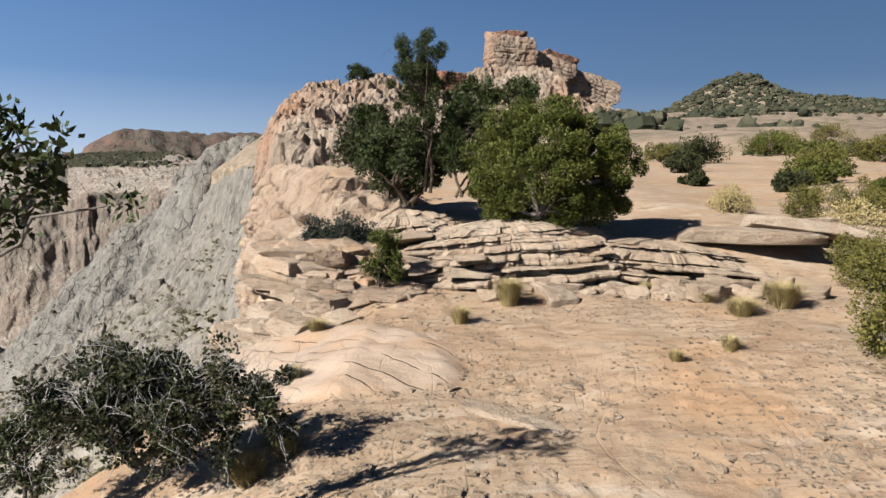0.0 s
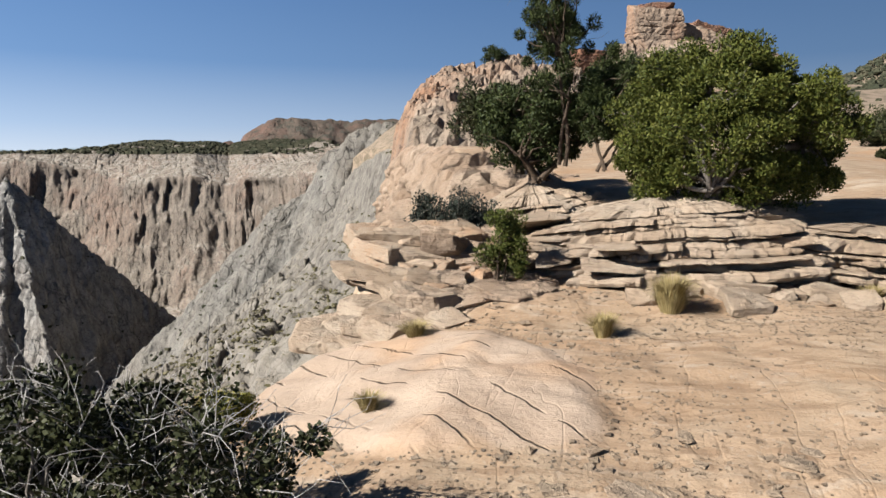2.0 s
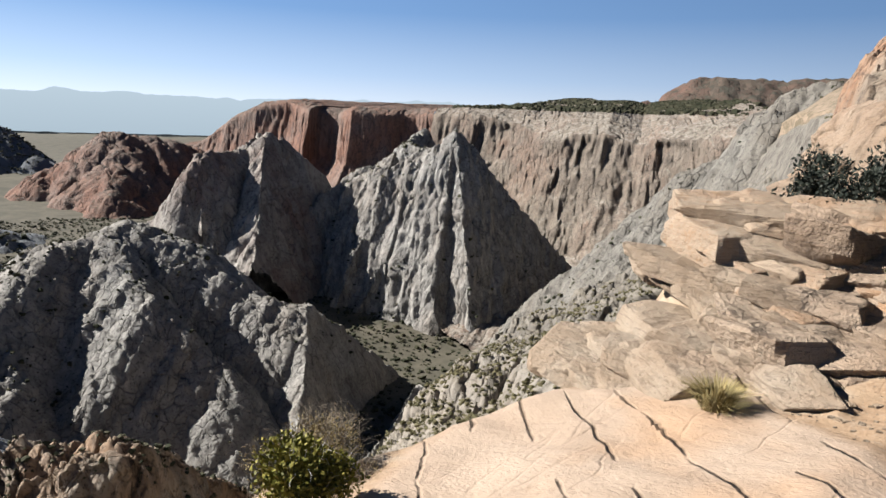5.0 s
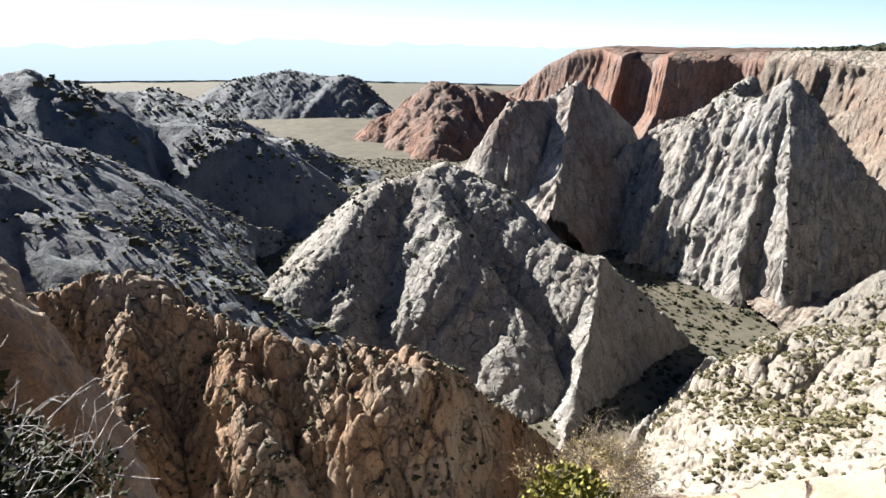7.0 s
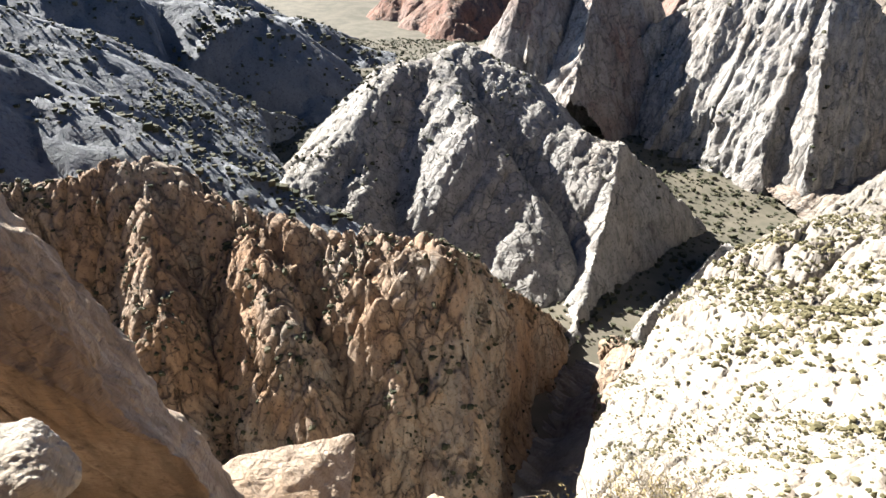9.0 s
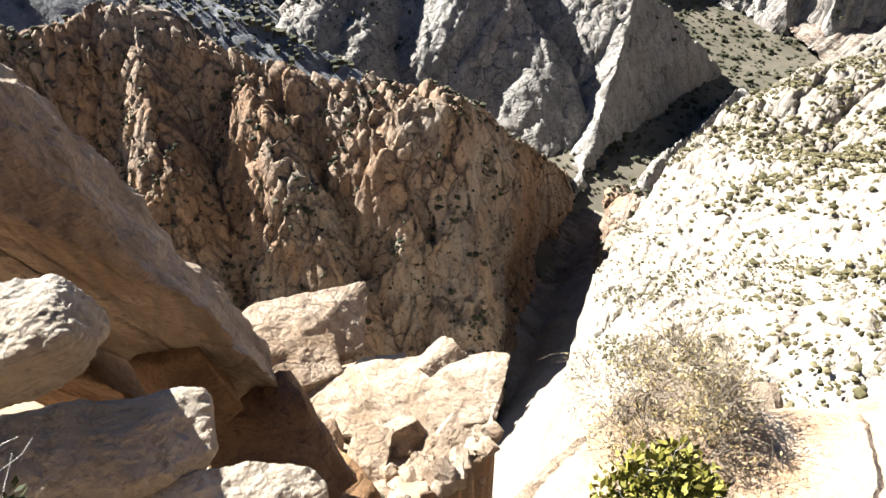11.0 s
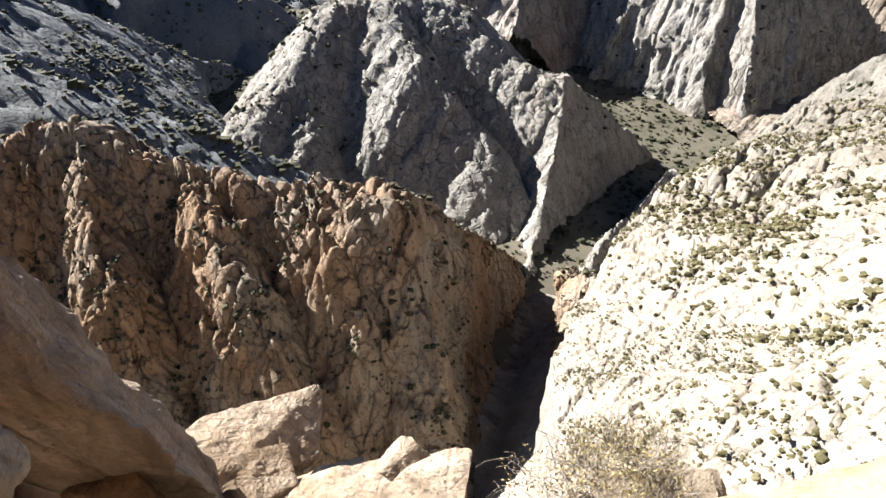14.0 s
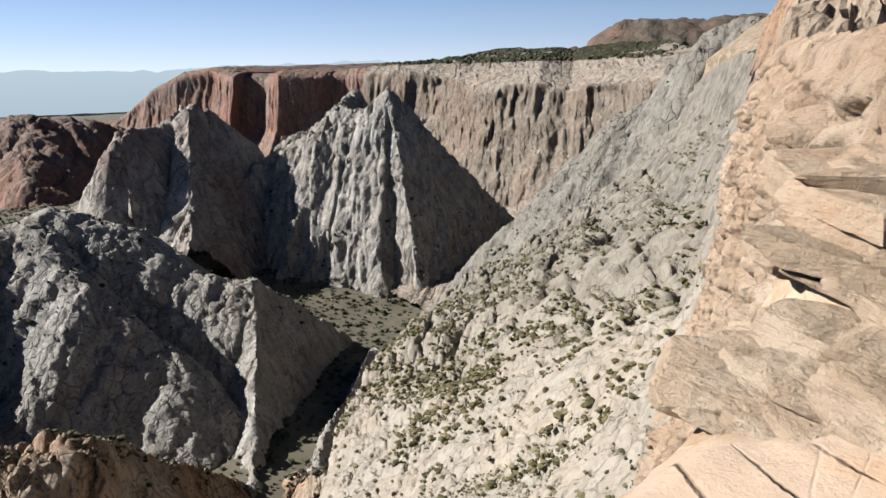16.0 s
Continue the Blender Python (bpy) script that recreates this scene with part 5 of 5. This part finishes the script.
for loc, size, turn, seed, lab in [
        ((-13.4, 6.3, -15.1), (1.5, 2.75, 1.25), (6, 4, -14), 411, "large pinkish angular boulder on a ledge below the rim"),
        ((-16.6, 3.5, -14.2), (1.4, 2.3, 0.7), (-14, 6, 15), 412, "sunlit flat topped boulder below the rim"),
        ((-14.9, 3.4, -14.6), (0.9, 1.5, 0.75), (-10, 12, 5), 413, "pinkish angular boulder leaning on others"),
        ((-13.8, 7.7, -13.9), (0.55, 0.75, 0.5), (10, 0, 30), 414, "angular boulder perched on a larger one"),
        ((-11.0, 5.0, -13.9), (0.55, 0.9, 0.4), (4, 6, 70), 415, "flat topped white boulder in rubble"),
        ((-11.6, 6.0, -14.2), (0.3, 0.7, 0.65), (20, -25, 10), 416, "upright broken sandstone slab in rubble"),
        ((-11.9, 3.4, -14.2), (0.8, 0.8, 0.55), (0, 10, 0), 417, "shaded brown boulder in rubble"),
        ((-11.2, 7.2, -14.3), (0.5, 0.7, 0.4), (5, 12, 40), 418, "small pale angular boulder in rubble")]:
    boulder("fallen_boulder", loc, size, seed, lab, turn=turn, group="fallen boulders", n=40, cuts=8, boxy=0.7, rough=0.04)
for k in range(130):
    x, y = -11.0 + rng.normal() * 1.9, 6.0 + rng.normal() * 2.0
    s = rng.uniform(0.08, 0.4)
    boulder("rubble_stone", (x, y, gz(x, y) + s * 0.3), (s, s * 0.8, s * 0.6), 500 + k, "broken sandstone rubble below the rim", turn=tuple(rng.uniform(-30, 30, 3)), group="rubble", category="stone", n=7, cuts=8)
boulder("rim_rock", (-2.36, 5.56, -0.70), (0.46, 0.42, 0.15), 421, "pale broken rim rock beneath a shrub", M_SLAB, (2, 7, 20), category="rock", n=40, cuts=7, boxy=0.6, rough=0.06, layers=0.4)
boulder("rim_rock", (-2.85, 6.15, -0.98), (0.30, 0.24, 0.22), 422, "grey weathered block at the rim", M_RIM, (4, 10, -20), category="rock", n=20, cuts=6, rough=0.04)

# broken blocks along the edge towards the knoll
bx = np.random.default_rng(12)
for k in range(46):
    y = bx.uniform(7.4, 16.0)
    x = float(rim_x(y)) + bx.uniform(0.12, 1.0)
    q = bx.uniform(0.10, 0.30)
    boulder("edge_block", (x, y, gz(x, y) + q * 0.12), (q * 1.3, q, q * bx.uniform(0.3, 0.6)), 900 + k, "cream and orange sandstone block broken along the rim", (M_CLIFF, M_OLEDGE, M_SLAB)[k % 3],
            (bx.uniform(-6, 14), bx.uniform(-4, 14), bx.uniform(0, 180)), group="edge blocks", category="rock", n=12, cuts=7, boxy=0.7, rough=0.04)

# summit rocks of the knoll
M_CAP = rock("red_cap_sandstone", (0.42, 0.21, 0.125), (0.28, 0.14, 0.09), (0.08, 0.055, 0.05), 4.0, 0.4, (0.330, 0.252, 0.195), 0.4, 0.8)
for loc, size, turn, seed, mat, lab in [
        ((4.6, 51.5, 10.4), (1.45, 1.5, 1.9), (2, 3, 10), 431, M_KNOLL, "pale blocky summit rock of the knoll"),
        ((4.8, 51.5, 12.1), (1.3, 1.3, 0.4), (0, 3, 0), 432, M_CAP, "brown flat cap rock on the knoll"),
        ((8.6, 54.5, 10.6), (1.5, 1.5, 0.8), (0, 16, 20), 433, M_CAP, "red rounded cap rock on the knoll"),
        ((8.0, 53, 9.6), (2.6, 1.8, 1.3), (0, 10, 0), 437, M_KNOLL, "pale blocky summit rock of the knoll"),
        ((11.6, 54, 8.6), (2.2, 1.8, 1.4), (0, 18, 0), 435, M_KNOLL, "pale blocky summit rock of the knoll"),
        ((0.2, 47.6, 8.0), (1.2, 1.0, 0.9), (0, 0, 30), 436, M_CAP, "red rounded cap rock on the knoll")]:
    boulder("summit_rock", afar(*loc), tuple(FAR * q for q in size), seed, lab, mat, turn, group="summit rocks", n=40, cuts=8, boxy=0.7, rough=0.07, layers=0.22)

# ---- trees and shrubs ----
plant("juniper_tree", (1.35, 9.35, 1.0), (0.28, 0.35, 0.88), (1.3, 1.0, 1.0), "full rounded green juniper with twisted grey trunk", "tree", L_JUNIPER, B_GREY, 601,
      clumps=210, leaves_n=150000, leaf=(0.024, 0.009), clump_r=0.20, stem=0.07, stems=8, twigs=40, hollow=0.6)
plant("juniper_tree", (-0.62, 11.4, 1.25), (-0.1, 0.1, 0.85), (1.05, 0.7, 0.62), "dark spreading juniper with bare limbs", "tree", L_PINE, B_BROWN, 602,
      clumps=70, leaves_n=24000, leaf=(0.036, 0.012), clump_r=0.20, stem=0.05, stems=6, twigs=120, hollow=0.35)
plant("juniper_tree", (-0.98, 12.2, 1.35), (-0.5, 0.2, 1.0), (0.75, 0.6, 0.42), "dark spreading juniper with bare limbs", "tree", L_DARK, B_BROWN, 612,
      clumps=34, leaves_n=9000, leaf=(0.04, 0.013), clump_r=0.20, stem=0.04, stems=4, twigs=80, hollow=0.4)
plant("pine_tree", (-0.30, 11.0, 1.45), (-0.12, 0, 1.95), (0.56, 0.48, 0.92), "slender open pinyon pine above junipers", "tree", L_PINE, B_BROWN, 603,
      clumps=80, leaves_n=22000, leaf=(0.040, 0.006), clump_r=0.13, stem=0.035, stems=2, twigs=40, hollow=0.15)
plant("pine_tree", (0.30, 11.2, 1.40), (0.0, 0, 1.05), (0.62, 0.5, 0.66), "low spreading pinyon pine beside junipers", "tree", L_PINE, B_BROWN, 613,
      clumps=60, leaves_n=16000, leaf=(0.040, 0.007), clump_r=0.14, stem=0.03, stems=3, twigs=40, hollow=0.2)
for k, (x, y, z, r, seed) in enumerate([(1.2, 24.5, 4.3, 0.8, 604), (-2.2, 20.5, 3.0, 0.6, 605), (-5.7, 44.5, 8.0, 0.8, 606), (0.6, 21, 3.2, 0.8, 607), (2.6, 24, 4.2, 0.7, 608)]):
    x, y, z, r = *afar(x, y, z - 0.4), r * FAR
    plant("knoll_shrub", (x, y, z), (0, 0, r * 0.9), (r, r, r * 0.75), "dark green shrub rooted in the knoll", "shrub", L_PINE, B_BROWN, seed, clumps=24, leaves_n=3500,
          leaf=(0.34, 0.09), clump_r=1.2, stem=0.12, group="knoll shrubs")
plant("small_bush", (-0.82, 8.45, gz(-0.82, 8.45) - 0.03), (0.03, 0, 0.45), (0.27, 0.25, 0.40), "bright green young juniper bush by the ledge", "bush", L_BRIGHT, B_BROWN, 620,
      clumps=34, leaves_n=7000, leaf=(0.022, 0.008), clump_r=0.11, stem=0.015, twigs=20, twig_len=0.15)
plant("dark_bush", (-1.65, 9.9, gz(-1.65, 9.9) - 0.06), (0, 0, 0.32), (0.66, 0.48, 0.30), "low dark grey-green bush on the ledge", "bush", L_GREYGREEN, B_GREY, 621,
      clumps=60, leaves_n=14000, leaf=(0.020, 0.010), clump_r=0.14, stem=0.015, twigs=60, twig_len=0.2)
plant("scrub_bush", (-1.85, 3.72, -0.05), (0.12, 0.02, 0.43), (0.84, 0.46, 0.38), "dense dark scrub oak bush with bare grey twigs", "bush", L_DARK, B_GREY, 622,
      clumps=110, leaves_n=24000, leaf=(0.014, 0.009), clump_r=0.105, hollow=0.25, stem=0.02, stems=7, twigs=800, twig_mat=B_TWIG, twig_len=0.22, twig_r=0.0028)
plant("scrub_bush", (-2.55, 3.75, -0.35), (0.0, 0.02, 0.42), (0.34, 0.32, 0.34), "open scrub bush with crooked dark stems", "bush", L_PINE, B_BROWN, 626,
      clumps=34, leaves_n=4200, leaf=(0.016, 0.007), clump_r=0.09, hollow=0.3, stem=0.016, stems=5, twigs=160, twig_mat=B_TWIG, twig_len=0.2, twig_r=0.003)
plant("rim_shrub", (-2.38, 5.54, -0.60), (0.04, -0.04, 0.46), (0.18, 0.17, 0.13), "yellow-green manzanita shrub at the cliff edge", "bush", L_YELLOW, B_GREY, 623,
      clumps=60, leaves_n=6500, leaf=(0.0125, 0.0075), clump_r=0.075, stem=0.010, twigs=90, twig_mat=B_TWIG, twig_len=0.10, twig_r=0.0016)
plant("dry_shrub", (-2.78, 5.8, -0.6), (0, 0, 0.2), (0.34, 0.28, 0.16), "pale leafless dry shrub at the cliff edge", "bush", L_STRAW, B_PALE, 625,
      clumps=60, leaves_n=7000, leaf=(0.007, 0.003), clump_r=0.09, stem=0.004, twigs=800, twig_mat=B_PALE, twig_len=0.15, twig_r=0.0015)
plant("scrub_oak", (-2.15, 2.35, 0.0), (0.62, -0.05, 1.72), (0.42, 0.3, 0.24), "spindly scrub oak with sparse green leaves", "tree", L_PINE, B_GREY, 624,
      clumps=13, leaves_n=650, leaf=(0.024, 0.012), clump_r=0.09, stem=0.025, stems=4, hollow=0.3)
plant("scrub_oak", (-2.75, 1.7, gz(-2.75, 1.7)), (0.1, 0.1, 1.35), (0.55, 0.5, 0.55), "leafy scrub oak with twisted grey limbs", "tree", L_PINE, B_GREY, 634,
      clumps=34, leaves_n=2600, leaf=(0.024, 0.012), clump_r=0.11, stem=0.03, stems=5, hollow=0.3, twigs=80, twig_len=0.2)
OLIVE, DRY = "yellow-green rounded shrub on the sand", "straw coloured dry shrub on the sand"
for k, (x, y, r, h, mat, lab) in enumerate([(7.0, 12.4, 0.42, 0.6, L_OLIVE, OLIVE), (6.9, 10.6, 0.5, 0.6, L_STRAW, DRY), (7.6, 11.2, 0.6, 0.7, L_OLIVE, OLIVE), (5.45, 8.0, 0.5, 0.6, L_OLIVE, OLIVE), (5.9, 8.8, 0.5, 0.6, L_OLIVE, OLIVE),
                                            (3.85, 5.25, 0.32, 0.5, L_OLIVE, OLIVE), (8.6, 13.5, 0.9, 0.7, L_OLIVE, OLIVE), (5.6, 12.4, 0.4, 0.4, L_STRAW, DRY), (9.6, 12.2, 0.8, 0.7, L_GREYGREEN, "grey-green shrub on the sand")]):
    plant("sand_shrub", (x, y, gz(x, y)), (0, 0, h * 0.5), (r, r * 0.9, h * 0.6), lab, "shrub", mat, B_GREY, 640 + k, clumps=40, leaves_n=5000, leaf=(0.022, 0.010), clump_r=0.16,
          stem=0.012, twigs=40, group="sand shrubs", twig_len=0.15)
for k, (x, y, r) in enumerate([(11, 19, 0.8), (13, 22, 0.9), (9, 24, 0.7), (15, 26, 1.0), (18, 24, 0.9), (12, 30, 1.1), (17, 34, 1.2), (21, 31, 1.1), (9.5, 17.5, 0.5), (14, 18.5, 0.6),
                               (20, 38, 1.2), (25, 40, 1.3), (14, 38, 1.1), (29, 45, 1.4), (23, 47, 1.3), (17, 44, 1.1), (11.5, 34, 0.9), (7.6, 19.5, 0.4), (10.5, 15.4, 0.45), (12.6, 16.3, 0.5), (16, 21, 0.8), (24, 34, 1.2), (31, 52, 1.5), (19, 52, 1.2)]):
    plant("plateau_bush", (x, y, gz(x, y) - 0.05), (0, 0, r * 0.55), (r, r, r * 0.55), "dark olive bush on the slickrock plateau", "shrub", (L_JUNIPER, L_OLIVE, L_DARK)[k % 3], B_BROWN, 660 + k,
          clumps=36, leaves_n=4200, leaf=(0.06, 0.022), clump_r=0.3 * r, stem=0.04, group="plateau bushes", twigs=20)
for k, (x, y, h, w) in enumerate([(0.82, 7.72, 0.36, 0.42), (0.2, 7.05, 0.22, 0.28), (3.9, 7.2, 0.34, 0.5), (3.3, 6.9, 0.22, 0.4), (2.55, 5.5, 0.16, 0.2), (2.0, 5.3, 0.12, 0.16), (2.6, 8.1, 0.2, 0.25), (3.2, 7.6, 0.16, 0.3),
                                  (-1.3, 5.45, 0.14, 0.2), (3.6, 4.7, 0.22, 0.4), (-1.45, 7.2, 0.16, 0.3), (-1.0, 3.9, 0.2, 0.3), (1.0, 8.6, 0.18, 0.2), (-0.3, 8.9, 0.14, 0.2), (-2.6, 3.0, 0.3, 0.4), (-2.25, 2.95, 0.3, 0.35), (-2.05, 3.2, 0.24, 0.3), (-2.75, 3.4, 0.26, 0.35), (-1.2, 3.75, 0.22, 0.3)]):
    grass_tuft("grass_tuft", (x, y, gz(x, y) - 0.01), h, w, int(260 + 1800 * w * h * 6), L_STRAW, 700 + k, "dry straw-coloured bunch grass on sand")
# yucca
v, f = [], []
yr = np.random.default_rng(7)
for k in range(70):
    a, e, ln = yr.uniform(0, 2 * math.pi), yr.uniform(0.15, 1.45), yr.uniform(0.28, 0.42)
    d = np.array([math.cos(a) * math.cos(e), math.sin(a) * math.cos(e), math.sin(e)])
    s = np.array([-math.sin(a), math.cos(a), 0]) * 0.014
    up = np.cross(d, s) * 0.4
    v += [d * 0.03 - s, d * 0.03 + s, d * ln * 0.5 + s + up, d * ln * 0.5 - s + up, d * ln + s * 0.1, d * ln - s * 0.1]
    f += [[6 * k, 6 * k + 1, 6 * k + 2, 6 * k + 3], [6 * k + 3, 6 * k + 2, 6 * k + 4, 6 * k + 5]]
yuc = link_mesh("yucca", np.array(v), np.array(f), L_GREYGREEN, None, False)
yuc.location = (-1.35, 10.4, gz(-1.35, 10.4) + 0.05)
tagged(yuc, "spiky grey-green yucca on the rock ledge", "yucca")
plant("ledge_bush", (-9.6, 7.3, gz(-9.6, 7.3)), (0, 0, 0.3), (0.4, 0.45, 0.3), "small green bush among fallen boulders", "bush", L_BRIGHT, B_GREY, 680, clumps=26, leaves_n=3500, leaf=(0.03, 0.01), clump_r=0.14)
plant("ledge_bush", (-8.7, 7.9, gz(-8.7, 7.9)), (0, 0, 0.25), (0.4, 0.4, 0.25), "small green bush among fallen boulders", "bush", L_OLIVE, B_GREY, 681, clumps=26, leaves_n=3000, leaf=(0.03, 0.01), clump_r=0.14)
plant("ledge_bush", (-8.6, 4.8, gz(-8.6, 4.8)), (0, 0, 0.3), (0.6, 0.5, 0.3), "shaded green bush under an overhang", "bush", L_DARK, B_GREY, 682, clumps=26, leaves_n=3500, leaf=(0.05, 0.012), clump_r=0.2)

# ---- scrub far off ----
shrubs("dome_scrub", scatter(SPOTS["dome"], 3000, 801, 1.1), 1.0, L_SCRUB, 801, "dark scrub dotting a sandstone dome", fine=3)
shrubs("ridge_scrub", scatter(SPOTS["ridge"], 10000, 802, 2.6, 14), 0.68, L_SCRUB, 802, "dark scrub in the gullies of a ridge", fine=3)
shrubs("slope_scrub", scatter(SPOTS["slope"], 3400, 803, 1.6, 9, lambda x, y, z: (z > -125) * (y > 24) * (y < 62) * (z < 0)), 0.125, L_SLOPE, 803, "olive shrubs dotting a pale slickrock slope", fine=3)
shrubs("talus_scrub", scatter(SPOTS["slope"], 11000, 813, 1.6, 16, lambda x, y, z: (z > -140) * (y > 58) * (y < 250) * (z < 5)), 0.31, L_SLOPE, 813, "olive shrubs scattered over a pale talus slope", fine=3)
shrubs("hill_scrub", scatter(SPOTS["hills"], 9000, 811, 1.6, 40), 1.5, L_SCRUB, 811, "dark scrub covering hills across the valley")
shrubs("far_hill_scrub", scatter(SPOTS["far"], 7000, 812, 1.6, 70), 3.0, L_SCRUB, 812, "dark scrub on the far valley hills")
shrubs("butte_scrub", scatter(SPOTS["butte"], 1500, 804, 1.0), 1.5, L_SCRUB, 804, "dark scrub on a butte")
shrubs("wall_trees", scatter(SPOTS["wall"], 34000, 805, 0.25, 120, lambda x, y, z: (z > 12) * 1.0), 2.8, L_SCRUB, 805, "dark pinyon woods on the plateau top", "trees")
shrubs("spur_scrub", scatter(SPOTS["spur"], 700, 806, 1.2), 1.0, L_SCRUB, 806, "dark scrub on a slickrock spur")
fr = np.random.default_rng(9)
fx, fy = fr.uniform(-1400, -300, 18000), fr.uniform(-120, 640, 18000)
shrubs("floor_scrub", np.stack([fx, fy, ground_z(fx, fy, False)], 1), 1.7, L_SCRUB, 807, "olive scrub on the canyon floor")
fx, fy = fr.uniform(12, 330, 9500), 90 + 375 * fr.uniform(0, 1, 9500) ** 0.9
ok = (fbm(fx / 30, fy / 30, seed=61) > 0.10) | (np.hypot(fx - 182, fy - 425) < 100)
fx, fy = np.concatenate([fx[ok], fr.normal(190, 65, 3200)]), np.concatenate([fy[ok], fr.normal(405, 40, 3200)])
shrubs("plateau_scrub", np.stack([fx, fy, ground_z(fx, fy, False)], 1), 1.1, L_SCRUB, 808, "dark junipers dotting the slickrock plateau", "trees", fine=3)
pr = np.random.default_rng(10)
px, py = pr.uniform(-2.2, 5, 42000), 2.2 + 6.8 * pr.uniform(0, 1, 42000) ** 1.15
ok = (fbm(px * 0.8, py * 0.8, seed=62) + 0.35 * pr.normal(size=len(px)) > 0.05) & (slab_place(px, py) < 0.3) & (px > rim_x(py) + 0.4)
px, py = px[ok], py[ok]
d, f = BLOB
r = pr.lognormal(-4.75, 0.5, len(px)).clip(0.004, 0.03)
pv = np.stack([px, py, ground_z(px, py)], 1)[:, None] + d[None] * (r[:, None] * pr.uniform(0.6, 1.3, (len(px), len(d))))[..., None] * np.array([1, 1, 0.6])
tagged(link_mesh("gravel", pv.reshape(-1, 3), (f[None] + (np.arange(len(px)) * len(d))[:, None, None]).reshape(-1, 4), M_RIM, None, False), "small sandstone chips strewn on the sand", "gravel", kind="stuff")

# flat broken plates and chips lying on the sand
cx, cy = pr.uniform(-1.7, 5.5, 2600), pr.uniform(2.4, 9.0, 2600)
ok = (fbm(cx * 0.45 + 3, cy * 0.45, seed=63) > 0.02) & (cx > rim_x(cy) + 0.5) & (slab_place(cx, cy) < 0.3)
cx, cy = cx[ok], cy[ok]
d, f = BALLS[3]
nc = len(cx)
sz = pr.lognormal(-3.5, 0.5, nc).clip(0.015, 0.09)
turn = pr.uniform(0, math.pi, nc)
q = np.sign(d) * np.abs(d) ** 0.45
q = q[None] * pr.uniform(0.65, 1.15, (nc, len(d)))[..., None] * (sz[:, None] * np.stack([np.ones(nc), pr.uniform(0.5, 0.9, nc), pr.uniform(0.12, 0.32, nc)], 1))[:, None]
q = np.stack([q[..., 0] * np.cos(turn)[:, None] - q[..., 1] * np.sin(turn)[:, None], q[..., 0] * np.sin(turn)[:, None] + q[..., 1] * np.cos(turn)[:, None], q[..., 2] + 0.1 * (q[..., 0] * pr.uniform(-1, 1, nc)[:, None])], -1)
pv = np.stack([cx, cy, ground_z(cx, cy)], 1)[:, None] + q
tagged(link_mesh("stone_chips", pv.reshape(-1, 3), (f[None] + (np.arange(nc) * len(d))[:, None, None]).reshape(-1, 4), M_CHIP, None, False), "flat broken sandstone plates lying on the sand", "stone chips", kind="stuff")
